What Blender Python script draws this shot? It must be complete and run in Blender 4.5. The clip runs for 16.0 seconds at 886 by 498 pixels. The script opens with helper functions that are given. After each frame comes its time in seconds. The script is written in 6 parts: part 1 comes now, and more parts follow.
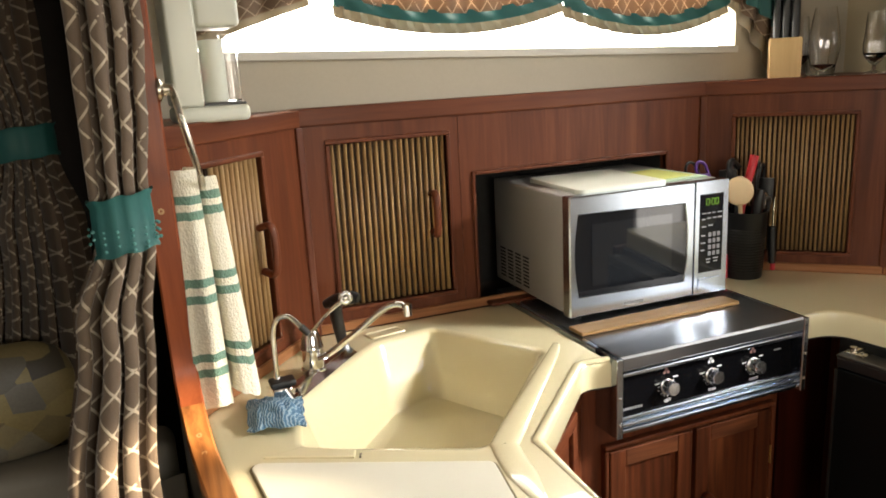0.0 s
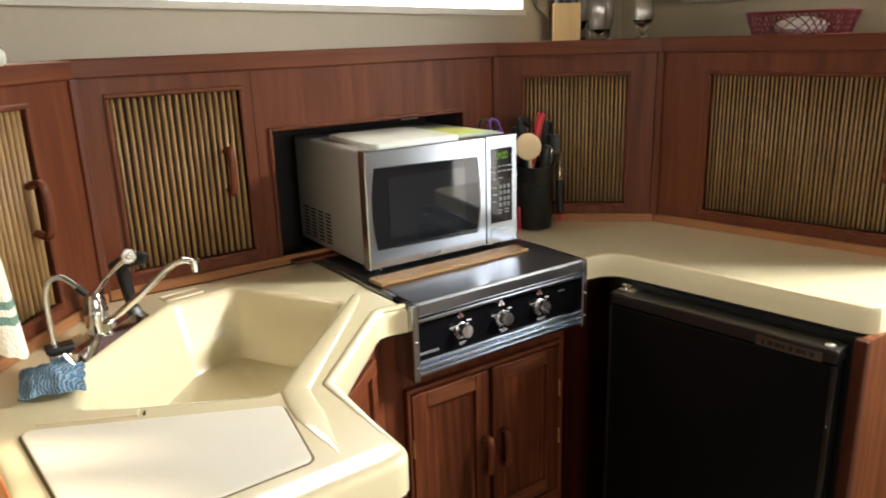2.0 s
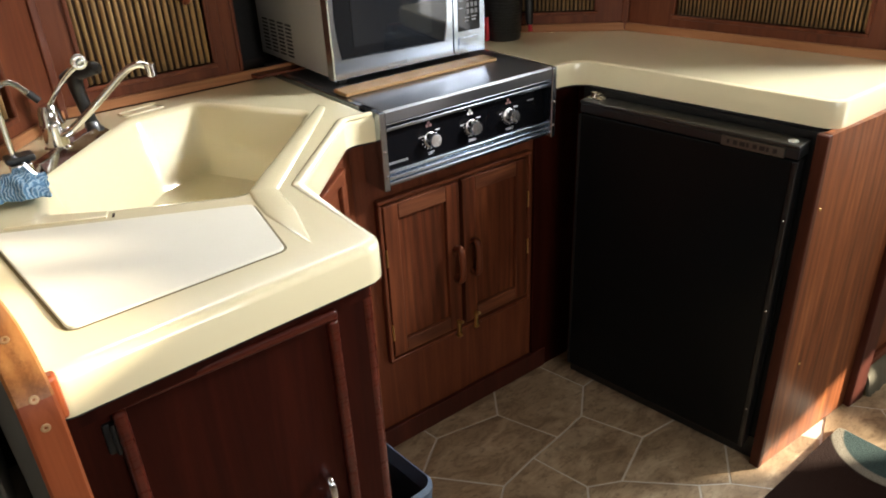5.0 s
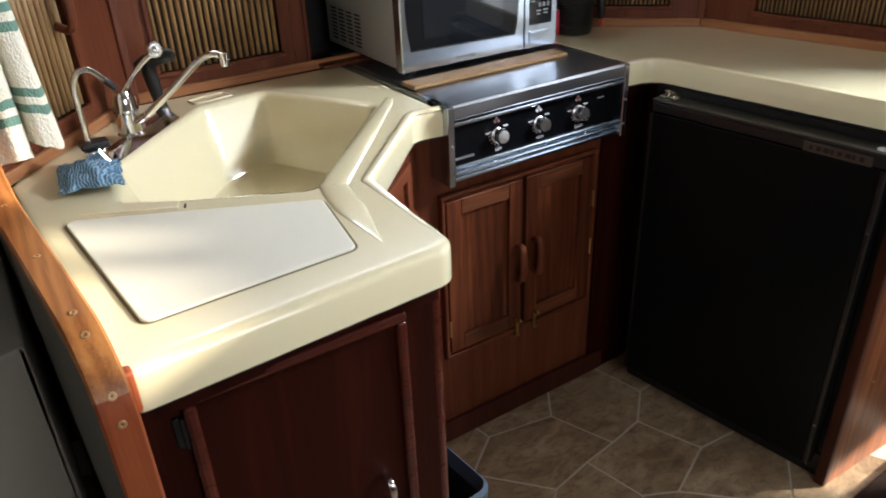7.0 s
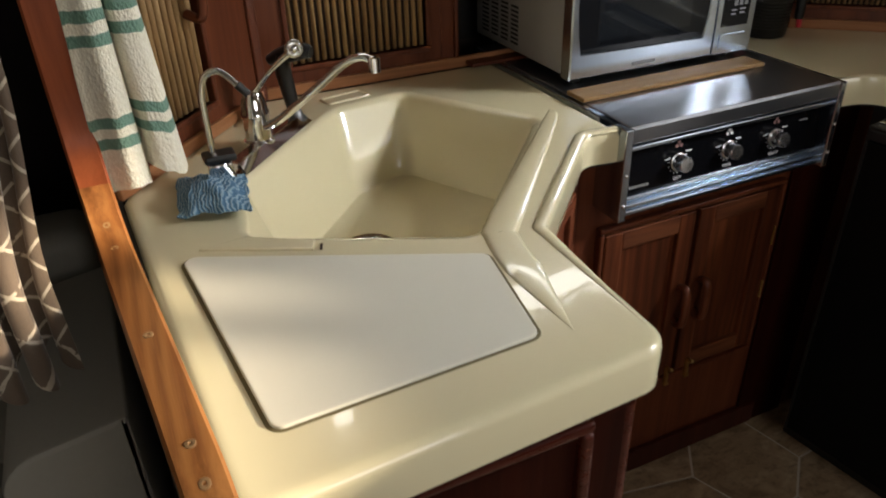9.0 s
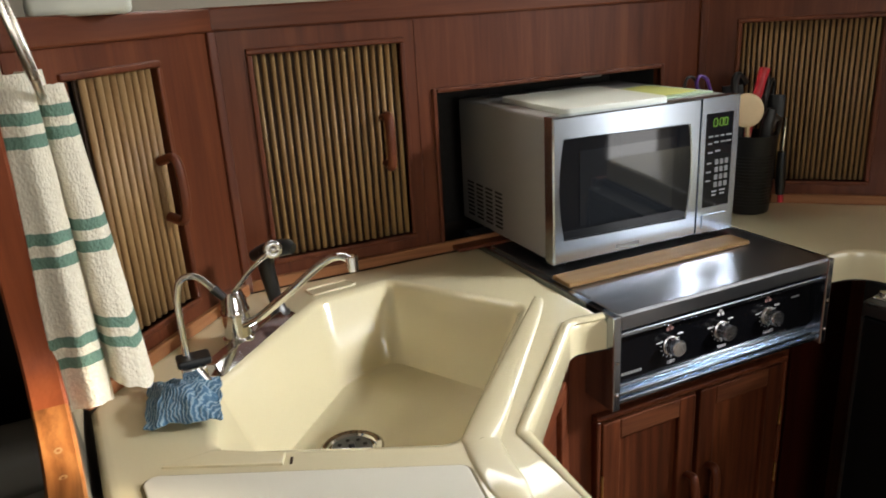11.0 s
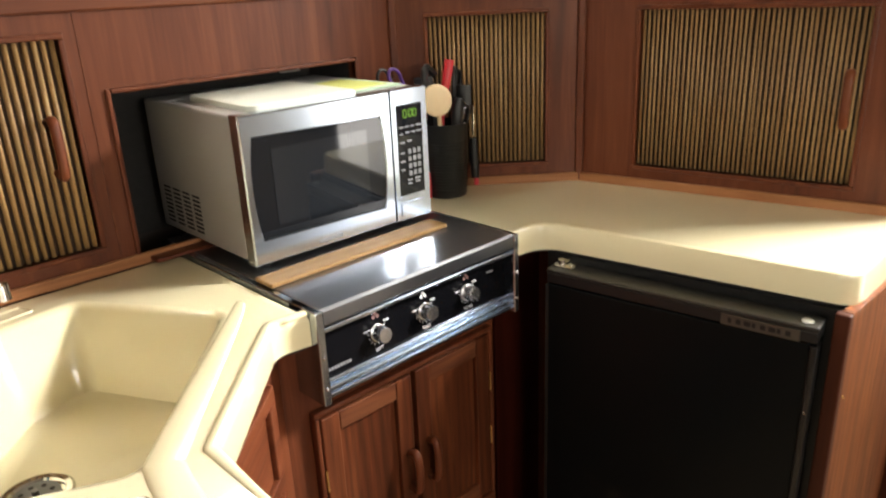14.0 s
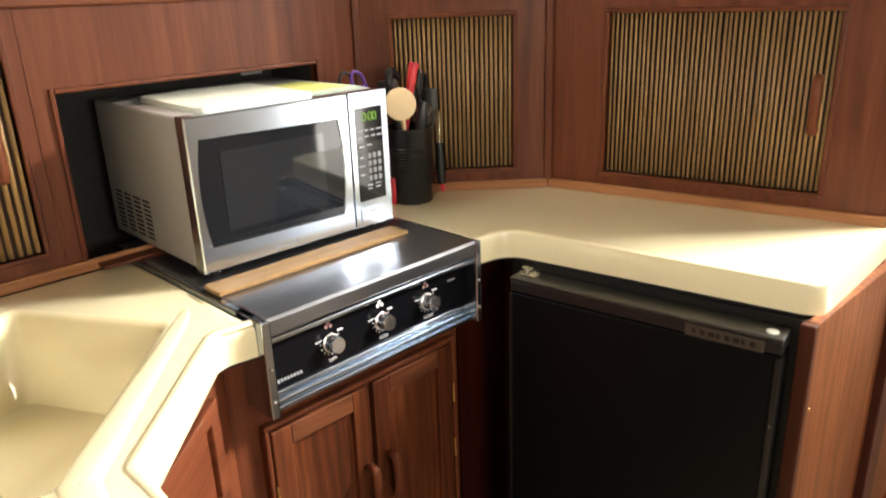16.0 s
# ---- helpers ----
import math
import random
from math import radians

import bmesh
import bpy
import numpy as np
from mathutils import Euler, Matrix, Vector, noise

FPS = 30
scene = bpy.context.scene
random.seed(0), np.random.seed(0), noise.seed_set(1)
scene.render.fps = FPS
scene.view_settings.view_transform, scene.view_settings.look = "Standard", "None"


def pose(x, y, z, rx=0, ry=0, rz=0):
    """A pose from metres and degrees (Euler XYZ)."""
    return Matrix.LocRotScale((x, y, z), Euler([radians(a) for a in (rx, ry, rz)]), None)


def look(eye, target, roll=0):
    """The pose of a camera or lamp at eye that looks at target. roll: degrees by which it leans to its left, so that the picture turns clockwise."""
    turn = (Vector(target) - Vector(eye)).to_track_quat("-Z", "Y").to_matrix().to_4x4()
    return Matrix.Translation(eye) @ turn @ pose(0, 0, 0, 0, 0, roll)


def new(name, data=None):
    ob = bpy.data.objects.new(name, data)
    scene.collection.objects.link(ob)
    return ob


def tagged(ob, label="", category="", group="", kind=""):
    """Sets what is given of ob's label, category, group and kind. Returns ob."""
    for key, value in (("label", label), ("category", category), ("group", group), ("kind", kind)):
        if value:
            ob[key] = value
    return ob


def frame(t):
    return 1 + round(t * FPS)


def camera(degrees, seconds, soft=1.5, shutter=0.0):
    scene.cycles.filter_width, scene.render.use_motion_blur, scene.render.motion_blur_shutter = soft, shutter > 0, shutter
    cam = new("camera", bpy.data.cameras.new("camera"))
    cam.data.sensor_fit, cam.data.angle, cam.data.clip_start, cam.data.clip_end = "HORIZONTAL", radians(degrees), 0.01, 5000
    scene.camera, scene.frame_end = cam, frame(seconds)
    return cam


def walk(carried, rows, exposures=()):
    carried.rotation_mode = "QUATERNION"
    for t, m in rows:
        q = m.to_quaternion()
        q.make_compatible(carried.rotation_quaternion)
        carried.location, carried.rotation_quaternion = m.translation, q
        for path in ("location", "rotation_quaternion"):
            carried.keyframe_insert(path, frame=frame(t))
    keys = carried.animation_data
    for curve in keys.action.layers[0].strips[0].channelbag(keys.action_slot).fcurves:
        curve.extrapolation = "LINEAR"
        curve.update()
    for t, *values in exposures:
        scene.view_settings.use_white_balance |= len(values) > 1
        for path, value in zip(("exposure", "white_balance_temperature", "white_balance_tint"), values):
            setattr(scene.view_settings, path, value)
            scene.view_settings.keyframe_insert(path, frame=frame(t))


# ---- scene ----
cam = camera(62.0, 16.0, 1.8, 0.4)
PATH = [
    (0, (0.259, 0.161, 1.516), (0.969, 1.971, 1.049), -3.1),
    (0.5, (0.279, 0.144, 1.504), (0.997, 1.951, 1.036), -2.1),
    (1, (0.31, 0.12, 1.504), (1.081, 1.9, 1.018), -2.5),
    (1.5, (0.304, 0.111, 1.483), (1.284, 1.78, 0.978), -1.6),
    (2, (0.316, 0.089, 1.475), (1.405, 1.672, 0.919), -1.8),
    (2.5, (0.304, 0.078, 1.458), (1.484, 1.578, 0.859), -2.0),
    (3, (0.321, 0.069, 1.449), (1.49, 1.531, 0.744), -2.3),
    (3.5, (0.314, 0.064, 1.44), (1.523, 1.477, 0.703), -2.2),
    (4, (0.308, 0.063, 1.422), (1.49, 1.45, 0.599), -2.3),
    (4.5, (0.289, 0.074, 1.399), (1.429, 1.457, 0.511), -2.4),
    (4.7, (0.304, 0.064, 1.396), (1.389, 1.464, 0.468), -2.8),
    (6.8, (0.286, 0.095, 1.404), (1.245, 1.554, 0.429), -2.4),
    (7, (0.292, 0.115, 1.405), (1.225, 1.594, 0.435), -2.4),
    (7.5, (0.308, 0.207, 1.405), (1.214, 1.708, 0.443), -2.0),
    (8, (0.327, 0.286, 1.4), (1.149, 1.806, 0.393), -2.6),
    (8.5, (0.32, 0.347, 1.396), (1.069, 1.882, 0.357), -1.7),
    (9, (0.322, 0.415, 1.402), (1.024, 1.98, 0.374), -1.9),
    (9.5, (0.339, 0.458, 1.42), (1.026, 2.114, 0.535), -3.7),
    (9.7, (0.34, 0.466, 1.425), (1.03, 2.155, 0.604), -4.2),
    (11.8, (0.435, 0.428, 1.454), (1.276, 2.139, 0.848), -2.4),
    (12, (0.448, 0.425, 1.458), (1.316, 2.124, 0.858), -2.7),
    (12.5, (0.471, 0.42, 1.456), (1.424, 2.075, 0.861), -2.8),
    (13, (0.477, 0.407, 1.451), (1.55, 1.993, 0.872), -2.4),
    (13.5, (0.475, 0.404, 1.452), (1.709, 1.861, 0.855), -1.5),
    (14, (0.483, 0.396, 1.44), (1.782, 1.751, 0.748), -2.5),
    (14.5, (0.497, 0.395, 1.408), (1.795, 1.677, 0.589), -3.1),
    (15, (0.524, 0.375, 1.393), (1.839, 1.648, 0.587), -3.7),
    (15.5, (0.548, 0.365, 1.401), (1.868, 1.654, 0.63), -3.2),
    (16, (0.557, 0.383, 1.422), (1.881, 1.721, 0.748), -2.0),
]
walk(cam, [(t, look(eye, target, roll)) for t, eye, target, roll in PATH],
     [(0, 2.76, 7000, 10), (2.5, 2.78, 6650, 10), (3, 2.8, 6500, 10), (4.5, 2.8, 6450, 10), (7, 2.45, 5900, 10), (7.5, 2.3, 6000, 10), (8, 2.12, 6100, 10), (8.5, 1.86, 6350, 10), (9, 1.7, 6450, 10), (9.5, 1.66, 6400, 10), (12, 2.55, 6550, 10), (12.5, 2.65, 6560, 10), (13, 3.05, 6850, 10), (15, 3.3, 6900, 10), (16, 3.5, 7000, 10)])


# ---- world, sun and large lights ----
world = bpy.data.worlds.new("world")
scene.world = world
world.use_nodes = True
wn = world.node_tree
sky = wn.nodes.new("ShaderNodeTexSky")
sky.sky_type = "NISHITA"
sky.sun_disc = False
sky.sun_elevation = radians(16)
sky.sun_rotation = radians(120)
wn.links.new(sky.outputs[0], wn.nodes["Background"].inputs[0])
wn.nodes["Background"].inputs[1].default_value = 0.05

SUN_WAY = Vector((-0.86, 0.51, -0.268))
sun = new("sun", bpy.data.lights.new("sun", "SUN"))
sun.data.energy, sun.data.angle, sun.data.color = 5.0, radians(1.6), (1.0, 0.86, 0.66)
sun.matrix_world = look((3, -1, 3), Vector((3, -1, 3)) + SUN_WAY)


def area(name, eye, target, w, h, watts, color):
    ob = new(name, bpy.data.lights.new(name, "AREA"))
    ob.data.shape, ob.data.size, ob.data.size_y, ob.data.energy, ob.data.color = "RECTANGLE", w, h, watts, color
    ob.matrix_world = look(eye, target)
    return ob


# Key lamp for daylight from the upper right; the hatch is unseen.
hatch = area("daylight_hatch", (3.03, 0.28, 2.19), (1.02, 1.30, 0.70), 0.44, 0.44, 4.4, (0.97, 0.985, 1.0))
hatch.data.spread = radians(64)
area("daylight_doorway", (3.34, -0.86, 1.10), (1.45, 1.5, 1.0), 0.46, 1.9, 2.9, (1.0, 0.985, 0.965))

# Fill lamp added from the west for the side lockers.
saloon = area("fill_saloon", (-1.64, -0.40, 1.72), (2.2, 1.15, 1.1), 0.9, 0.5, 0.24, (1.0, 0.95, 0.88))
saloon.data.spread = radians(60)
# Fill lamp added behind the camera to lift the lower cabinets.
area("fill_aft", (0.90, -1.23, 1.49), (1.3, 1.3, 0.55), 1.1, 0.54, 2.9, (1.0, 0.97, 0.92))


# ---- materials ----
def material(name, color, rough=0.5, metal=0.0, coat=0.0, spec=0.5):
    m = bpy.data.materials.new(name)
    m.use_nodes = True
    b = m.node_tree.nodes["Principled BSDF"]
    b.inputs["Base Color"].default_value = (*color, 1)
    b.inputs["Roughness"].default_value = rough
    b.inputs["Metallic"].default_value = metal
    b.inputs["Coat Weight"].default_value = coat
    b.inputs["Specular IOR Level"].default_value = spec
    return m


class Nodes:
    """Small wiring helper for one material."""

    def __init__(self, m):
        self.t, self.b = m.node_tree, m.node_tree.nodes["Principled BSDF"]

    def add(self, kind, **values):
        n = self.t.nodes.new(kind)
        for k, v in values.items():
            n.inputs[k].default_value = v
        return n

    def link(self, a, b):
        self.t.links.new(a, b)

    def coords(self, scale=(1, 1, 1), rot=(0, 0, 0), source="Object", loc=(0, 0, 0)):
        c, mp = self.add("ShaderNodeTexCoord"), self.add("ShaderNodeMapping")
        mp.inputs["Scale"].default_value, mp.inputs["Rotation"].default_value = scale, rot
        self.link(c.outputs[source], mp.inputs[0])
        rnd = self.add("ShaderNodeObjectInfo")
        comb = self.add("ShaderNodeVectorMath")
        comb.operation = "SCALE"
        comb.inputs[0].default_value = (7.3, 3.1, 5.7)
        self.link(rnd.outputs["Random"], comb.inputs["Scale"])
        self.link(comb.outputs[0], mp.inputs["Location"])
        return mp.outputs[0]

    def noise(self, vec, scale, detail=4.0, rough=0.6, distort=0.0):
        n = self.add("ShaderNodeTexNoise", Scale=scale, Detail=detail, Roughness=rough, Distortion=distort)
        self.link(vec, n.inputs["Vector"])
        return n.outputs["Fac"]

    def ramp(self, fac, *stops):
        r = self.add("ShaderNodeValToRGB")
        while len(r.color_ramp.elements) < len(stops):
            r.color_ramp.elements.new(0.5)
        for e, (p, c) in zip(r.color_ramp.elements, stops):
            e.position, e.color = p, (*c, 1) if len(c) == 3 else c
        self.link(fac, r.inputs[0])
        return r.outputs[0]

    def mix(self, fac, a, b, kind="MIX"):
        m = self.add("ShaderNodeMix")
        m.data_type, m.blend_type = "RGBA", kind
        for s, v in ((m.inputs["Factor"], fac), (m.inputs["A"], a), (m.inputs["B"], b)):
            if isinstance(v, (int, float)):
                s.default_value = v
            elif isinstance(v, tuple):
                s.default_value = (*v, 1)
            else:
                self.link(v, s)
        return m.outputs["Result"]

    def math(self, op, a, b=0.0, c=0.0):
        m = self.add("ShaderNodeMath")
        m.operation = op
        for s, v in zip(m.inputs, (a, b, c)):
            if isinstance(v, (int, float)):
                s.default_value = v
            else:
                self.link(v, s)
        return m.outputs[0]

    def bump(self, fac, strength, distance):
        n = self.add("ShaderNodeBump", Strength=strength, Distance=distance)
        self.link(fac, n.inputs["Height"])
        self.link(n.outputs[0], self.b.inputs["Normal"])

    def color(self, c):
        self.link(c, self.b.inputs["Base Color"])

    def rough(self, fac, lo, hi):
        m = self.add("ShaderNodeMapRange")
        m.inputs["To Min"].default_value, m.inputs["To Max"].default_value = lo, hi
        self.link(fac, m.inputs[0])
        self.link(m.outputs[0], self.b.inputs["Roughness"])


def wood(name, dark, mid, light, axis="z", rough=0.40, coat=0.12, rings=0.0):
    m = material(name, mid, rough, coat=coat * 0.5, spec=0.22)
    n = Nodes(m)
    n.b.inputs["Coat Roughness"].default_value = 0.25
    stretch = {"x": (1.6, 26, 26), "y": (26, 1.6, 26), "z": (26, 26, 1.6)}[axis]
    fine = {"x": (9, 260, 260), "y": (260, 9, 260), "z": (260, 260, 9)}[axis]
    g = n.noise(n.coords(stretch), 1.0, 5, 0.6, 0.6)
    f = n.noise(n.coords(fine), 1.0, 3, 0.7)
    big = n.noise(n.coords((1, 1, 1)), 3.0, 2)
    c = n.ramp(g, (0.28, dark), (0.5, mid), (0.74, light))
    c = n.mix(n.math("MULTIPLY", f, 0.5), c, dark, "MIX")
    c = n.mix(n.math("MULTIPLY", big, 0.35), c, light)
    if rings:
        w = n.add("ShaderNodeTexWave", Scale=rings, Distortion=14.0, Detail=3.0)
        w.inputs["Detail Scale"].default_value = 0.6
        n.link(n.coords({"x": (0.12, 1, 1), "y": (1, 0.12, 1), "z": (1, 1, 0.12)}[axis], (0.1, 0.2, 0.1)), w.inputs["Vector"])
        c = n.mix(n.math("MULTIPLY", n.math("MULTIPLY", w.outputs["Fac"], f), 0.75), c, tuple(v * 0.7 for v in dark))
    n.color(c)
    n.rough(f, rough - 0.06, rough + 0.16)
    n.bump(f, 0.18, 0.001)
    return m


RED_D, RED_M, RED_L = (0.042, 0.0090, 0.0040), (0.118, 0.030, 0.0115), (0.200, 0.060, 0.0235)
wood_up = wood("mahogany upright", RED_D, RED_M, RED_L, "z")
wood_across = wood("mahogany across", RED_D, RED_M, RED_L, "x")
wood_deep = wood("mahogany along", RED_D, RED_M, RED_L, "y")
# One varnish twice: sunlight is in the rail's colour, shade in the post's.
rail_sunlit = wood("sunlit rail varnish", (0.085, 0.022, 0.006), (0.36, 0.128, 0.034), (0.56, 0.255, 0.082), "y", 0.3, 0.5, 16.0)
rail_up = wood("varnished post", (0.11, 0.022, 0.008), (0.24, 0.055, 0.018), (0.36, 0.10, 0.034), "z", 0.3, 0.5)
oak_up = wood("stained oak upright", (0.018, 0.0042, 0.0018), (0.098, 0.0228, 0.0082), (0.25, 0.073, 0.026), "z", 0.42, 0.1, 13.0)
oak_across = wood("stained oak across", (0.036, 0.0098, 0.0044), (0.135, 0.039, 0.0155), (0.31, 0.112, 0.046), "x", 0.45, 0.1, 13.0)
trim_wood = wood("light teak trim", (0.16, 0.055, 0.02), (0.34, 0.14, 0.055), (0.46, 0.22, 0.10), "x", 0.4, 0.15)
teak_panel = wood("teak end panel", (0.042, 0.0085, 0.003), (0.165, 0.043, 0.0115), (0.40, 0.138, 0.041), "z", 0.38, 0.2, 12.0)
beech = wood("pale beech", (0.46, 0.30, 0.13), (0.60, 0.42, 0.20), (0.70, 0.52, 0.28), "z", 0.5, 0.0)
strip_wood = wood("bamboo strip", (0.16, 0.085, 0.03), (0.26, 0.15, 0.06), (0.34, 0.21, 0.09), "x", 0.5, 0.0)


def slat_material():
    m = material("bamboo slat", (0.40, 0.22, 0.07), 0.5)
    n = Nodes(m)
    v = n.coords((30, 30, 4))
    a = n.noise(v, 1.0, 4, 0.65)
    b = n.noise(n.coords((4, 4, 2.5)), 1.3, 3, 0.6)
    c = n.ramp(a, (0.25, (0.20, 0.105, 0.040)), (0.5, (0.35, 0.21, 0.088)), (0.8, (0.47, 0.31, 0.145)))
    c = n.mix(n.math("MULTIPLY", n.ramp(b, (0.45, (0, 0, 0)), (0.75, (1, 1, 1))), 0.55), c, (0.17, 0.075, 0.02))
    n.color(c)
    n.bump(a, 0.3, 0.001)
    return m


slat_mat = slat_material()


def gelcoat(name, color, rough):
    m = material(name, color, rough, coat=1.0)
    n = Nodes(m)
    n.b.inputs["Coat Roughness"].default_value = 0.035
    a = n.noise(n.coords((1, 1, 1)), 5.0, 4)
    b = n.noise(n.coords((1, 1, 1)), 160.0, 3)
    dull = tuple(v * w for v, w in zip(color, (0.88, 0.85, 0.78)))
    n.color(n.mix(n.ramp(a, (0.3, (0, 0, 0)), (0.85, (0.12, 0.12, 0.12))), color, dull))
    n.bump(b, 0.03, 0.0004)
    return m


cream = gelcoat("cream moulded counter", (0.785, 0.700, 0.450), 0.24)


def metal(name, color, rough, stretch=None):
    m = material(name, color, rough, 1.0)
    n = Nodes(m)
    a = n.noise(n.coords(stretch or (1, 1, 1)), 1.0 if stretch else 14.0, 4)
    n.rough(a, rough * (0.95 if stretch else 0.8), rough * (1.08 if stretch else 1.35))
    n.color(n.mix(n.math("MULTIPLY", a, 0.06 if stretch else 0.35), color, tuple(v * 0.75 for v in color)))
    if stretch:
        n.bump(a, 0.008, 0.0002)
    return m


steel_x = metal("brushed steel", (0.53, 0.60, 0.69), 0.2, (3, 420, 420))
steel_top = material("polished steel cover", (0.35, 0.36, 0.38), 0.30, 1.0)
chrome = metal("chrome", (0.78, 0.78, 0.78), 0.07)
brass = metal("brass", (0.62, 0.43, 0.16), 0.28)
nickel = metal("brushed nickel", (0.62, 0.58, 0.50), 0.25)
dial_steel = metal("bright turned steel", (0.80, 0.80, 0.80), 0.25)
dark_steel = metal("dark steel", (0.16, 0.16, 0.16), 0.35)


def speckled(name, color, rough, scale=60.0, amount=0.3, bump=0.1, metal_=0.0, coat=0.0, size=0.001):
    m = material(name, color, rough, metal_, coat)
    n = Nodes(m)
    a, b = n.noise(n.coords(), scale, 5, 0.7), n.noise(n.coords(), scale * 0.08, 3)
    c = n.mix(n.math("MULTIPLY", a, amount), color, tuple(v * 0.45 for v in color))
    n.color(n.mix(n.math("MULTIPLY", b, amount), c, tuple(min(1, v * 1.35) for v in color)))
    n.rough(a, rough * 0.85, min(1, rough * 1.2))
    n.bump(a, bump, size)
    return m


board_mat = speckled("white cutting board", (0.76, 0.725, 0.605), 0.5, 30, 0.05, 0.03)
black_glass = material("black glass", (0.004, 0.004, 0.005), 0.12, spec=0.12)
oven_glass = material("oven window glass", (0.008, 0.009, 0.011), 0.04, spec=0.4)
black_plastic = speckled("black plastic", (0.007, 0.007, 0.007), 0.35, 200, 0.2, 0.05)
fridge_black = speckled("black fridge laminate", (0.0042, 0.0047, 0.0047), 0.25, 300, 0.3, 0.12)
# Near-black stand-in for the shade inside niche, locker and slots.
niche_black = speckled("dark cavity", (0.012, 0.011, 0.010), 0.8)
slat_back = speckled("dark brown backing cloth", (0.036, 0.019, 0.009), 0.85)
mw_paint = speckled("grey painted metal", (0.27, 0.255, 0.24), 0.42, 300, 0.08, 0.03)
white_plastic = speckled("white plastic", (0.62, 0.64, 0.56), 0.35, 40, 0.06, 0.02)
white_paper = speckled("white paper", (0.80, 0.78, 0.72), 0.9, 30, 0.08, 0.2)
wall_grey = speckled("grey vinyl wall", (0.44, 0.395, 0.31), 0.62, 90, 0.22, 0.25)
wall_cream = speckled("cream laminate wall", (0.40, 0.34, 0.23), 0.5, 40, 0.10, 0.08)
frosted = speckled("white sun-blocking sheet", (0.82, 0.83, 0.82), 0.5, 60, 0.05, 0.02)
# Unseen walls kept pale so they bounce light into the galley.
wall_pale = speckled("pale panelling for bounce light", (0.52, 0.43, 0.31), 0.55, 24, 0.25, 0.1)
# Near-black: the unlit saloon's shade is put into this wall colour.
wall_dark = speckled("saloon panelling, shade in colour", (0.020, 0.012, 0.008), 0.6, 20, 0.4, 0.2)
ceiling_mat = speckled("off-white headliner", (0.34, 0.30, 0.24), 0.8, 50, 0.1, 0.2)
vinyl_grey = speckled("grey vinyl lining", (0.11, 0.10, 0.08), 0.5, 120, 0.2, 0.2)
carpet = speckled("grey-beige carpet", (0.115, 0.105, 0.068), 0.95, 220, 0.75, 0.9, size=0.006)
grout = speckled("pale grout line", (0.56, 0.51, 0.42), 0.8, 60, 0.3, 0.2)
screw_mat = speckled("worn brass screw head", (0.42, 0.25, 0.12), 0.45, 200, 0.4, 0.1, 0.5)
teal = speckled("teal satin", (0.02, 0.13, 0.125), 0.55, 120, 0.3, 0.3)
bead_glass = material("glass bead", (0.10, 0.30, 0.28), 0.08)
blue_plastic = speckled("blue plastic", (0.01, 0.07, 0.52), 0.4, 80, 0.15, 0.05)
red_plastic = speckled("red plastic", (0.50, 0.02, 0.03), 0.4, 80, 0.15, 0.05)
wine_plastic = speckled("wine red plastic", (0.17, 0.02, 0.035), 0.45, 80, 0.15, 0.05)
purple_plastic = speckled("purple plastic", (0.10, 0.03, 0.22), 0.4, 80, 0.15, 0.05)
pale_wood = speckled("pale spoon wood", (0.62, 0.46, 0.26), 0.6, 60, 0.2, 0.1)
bin_dark = speckled("dark bin plastic", (0.012, 0.014, 0.018), 0.5, 80, 0.15, 0.05)
bin_rim = speckled("slate blue liner", (0.035, 0.055, 0.085), 0.6, 80, 0.3, 0.2)
paper_yellow = speckled("yellow-green folder", (0.50, 0.52, 0.14), 0.6, 40, 0.15, 0.05)
paper_green = speckled("pale green paper", (0.38, 0.50, 0.36), 0.6, 40, 0.15, 0.05)
print_white = material("white print", (0.85, 0.85, 0.85), 0.6)
print_grey = material("grey print", (0.16, 0.16, 0.16), 0.5)
print_dim = material("dim white print", (0.24, 0.24, 0.24), 0.5)
print_red = material("red print", (0.26, 0.14, 0.13), 0.5)
plate_grey = metal("name plate", (0.15, 0.14, 0.12), 0.4)
led = material("green display", (0.02, 0.05, 0.0), 0.5)
led.node_tree.nodes["Principled BSDF"].inputs["Emission Color"].default_value = (0.45, 1.0, 0.05, 1)
led.node_tree.nodes["Principled BSDF"].inputs["Emission Strength"].default_value = 0.055
outside = material("bright haze outside", (0.8, 0.8, 0.8), 1.0)
outside.node_tree.nodes["Principled BSDF"].inputs["Emission Color"].default_value = (1.0, 1.0, 0.96, 1)
outside.node_tree.nodes["Principled BSDF"].inputs["Emission Strength"].default_value = 1.9


def clear(name, color=(1, 1, 1)):
    m = material(name, color, 0.03)
    m.node_tree.nodes["Principled BSDF"].inputs["Transmission Weight"].default_value = 1.0
    return m


glass = clear("clear glass")


def stone_tile():
    m = material("stone-look vinyl", (0.25, 0.20, 0.14), 0.42, coat=0.1)
    n = Nodes(m)
    v = n.coords((1, 1.8, 1))
    a, b = n.noise(v, 7.0, 6, 0.65, 1.2), n.noise(v, 38.0, 5, 0.7)
    c = n.ramp(a, (0.25, (0.13, 0.082, 0.042)), (0.5, (0.34, 0.245, 0.145)), (0.72, (0.52, 0.405, 0.26)))
    c = n.mix(n.math("MULTIPLY", n.ramp(b, (0.5, (0, 0, 0)), (0.75, (1, 1, 1))), 0.75), c, (0.09, 0.055, 0.027))
    n.color(c)
    n.rough(b, 0.32, 0.55)
    n.bump(b, 0.15, 0.001)
    return m


tile_mat = stone_tile()


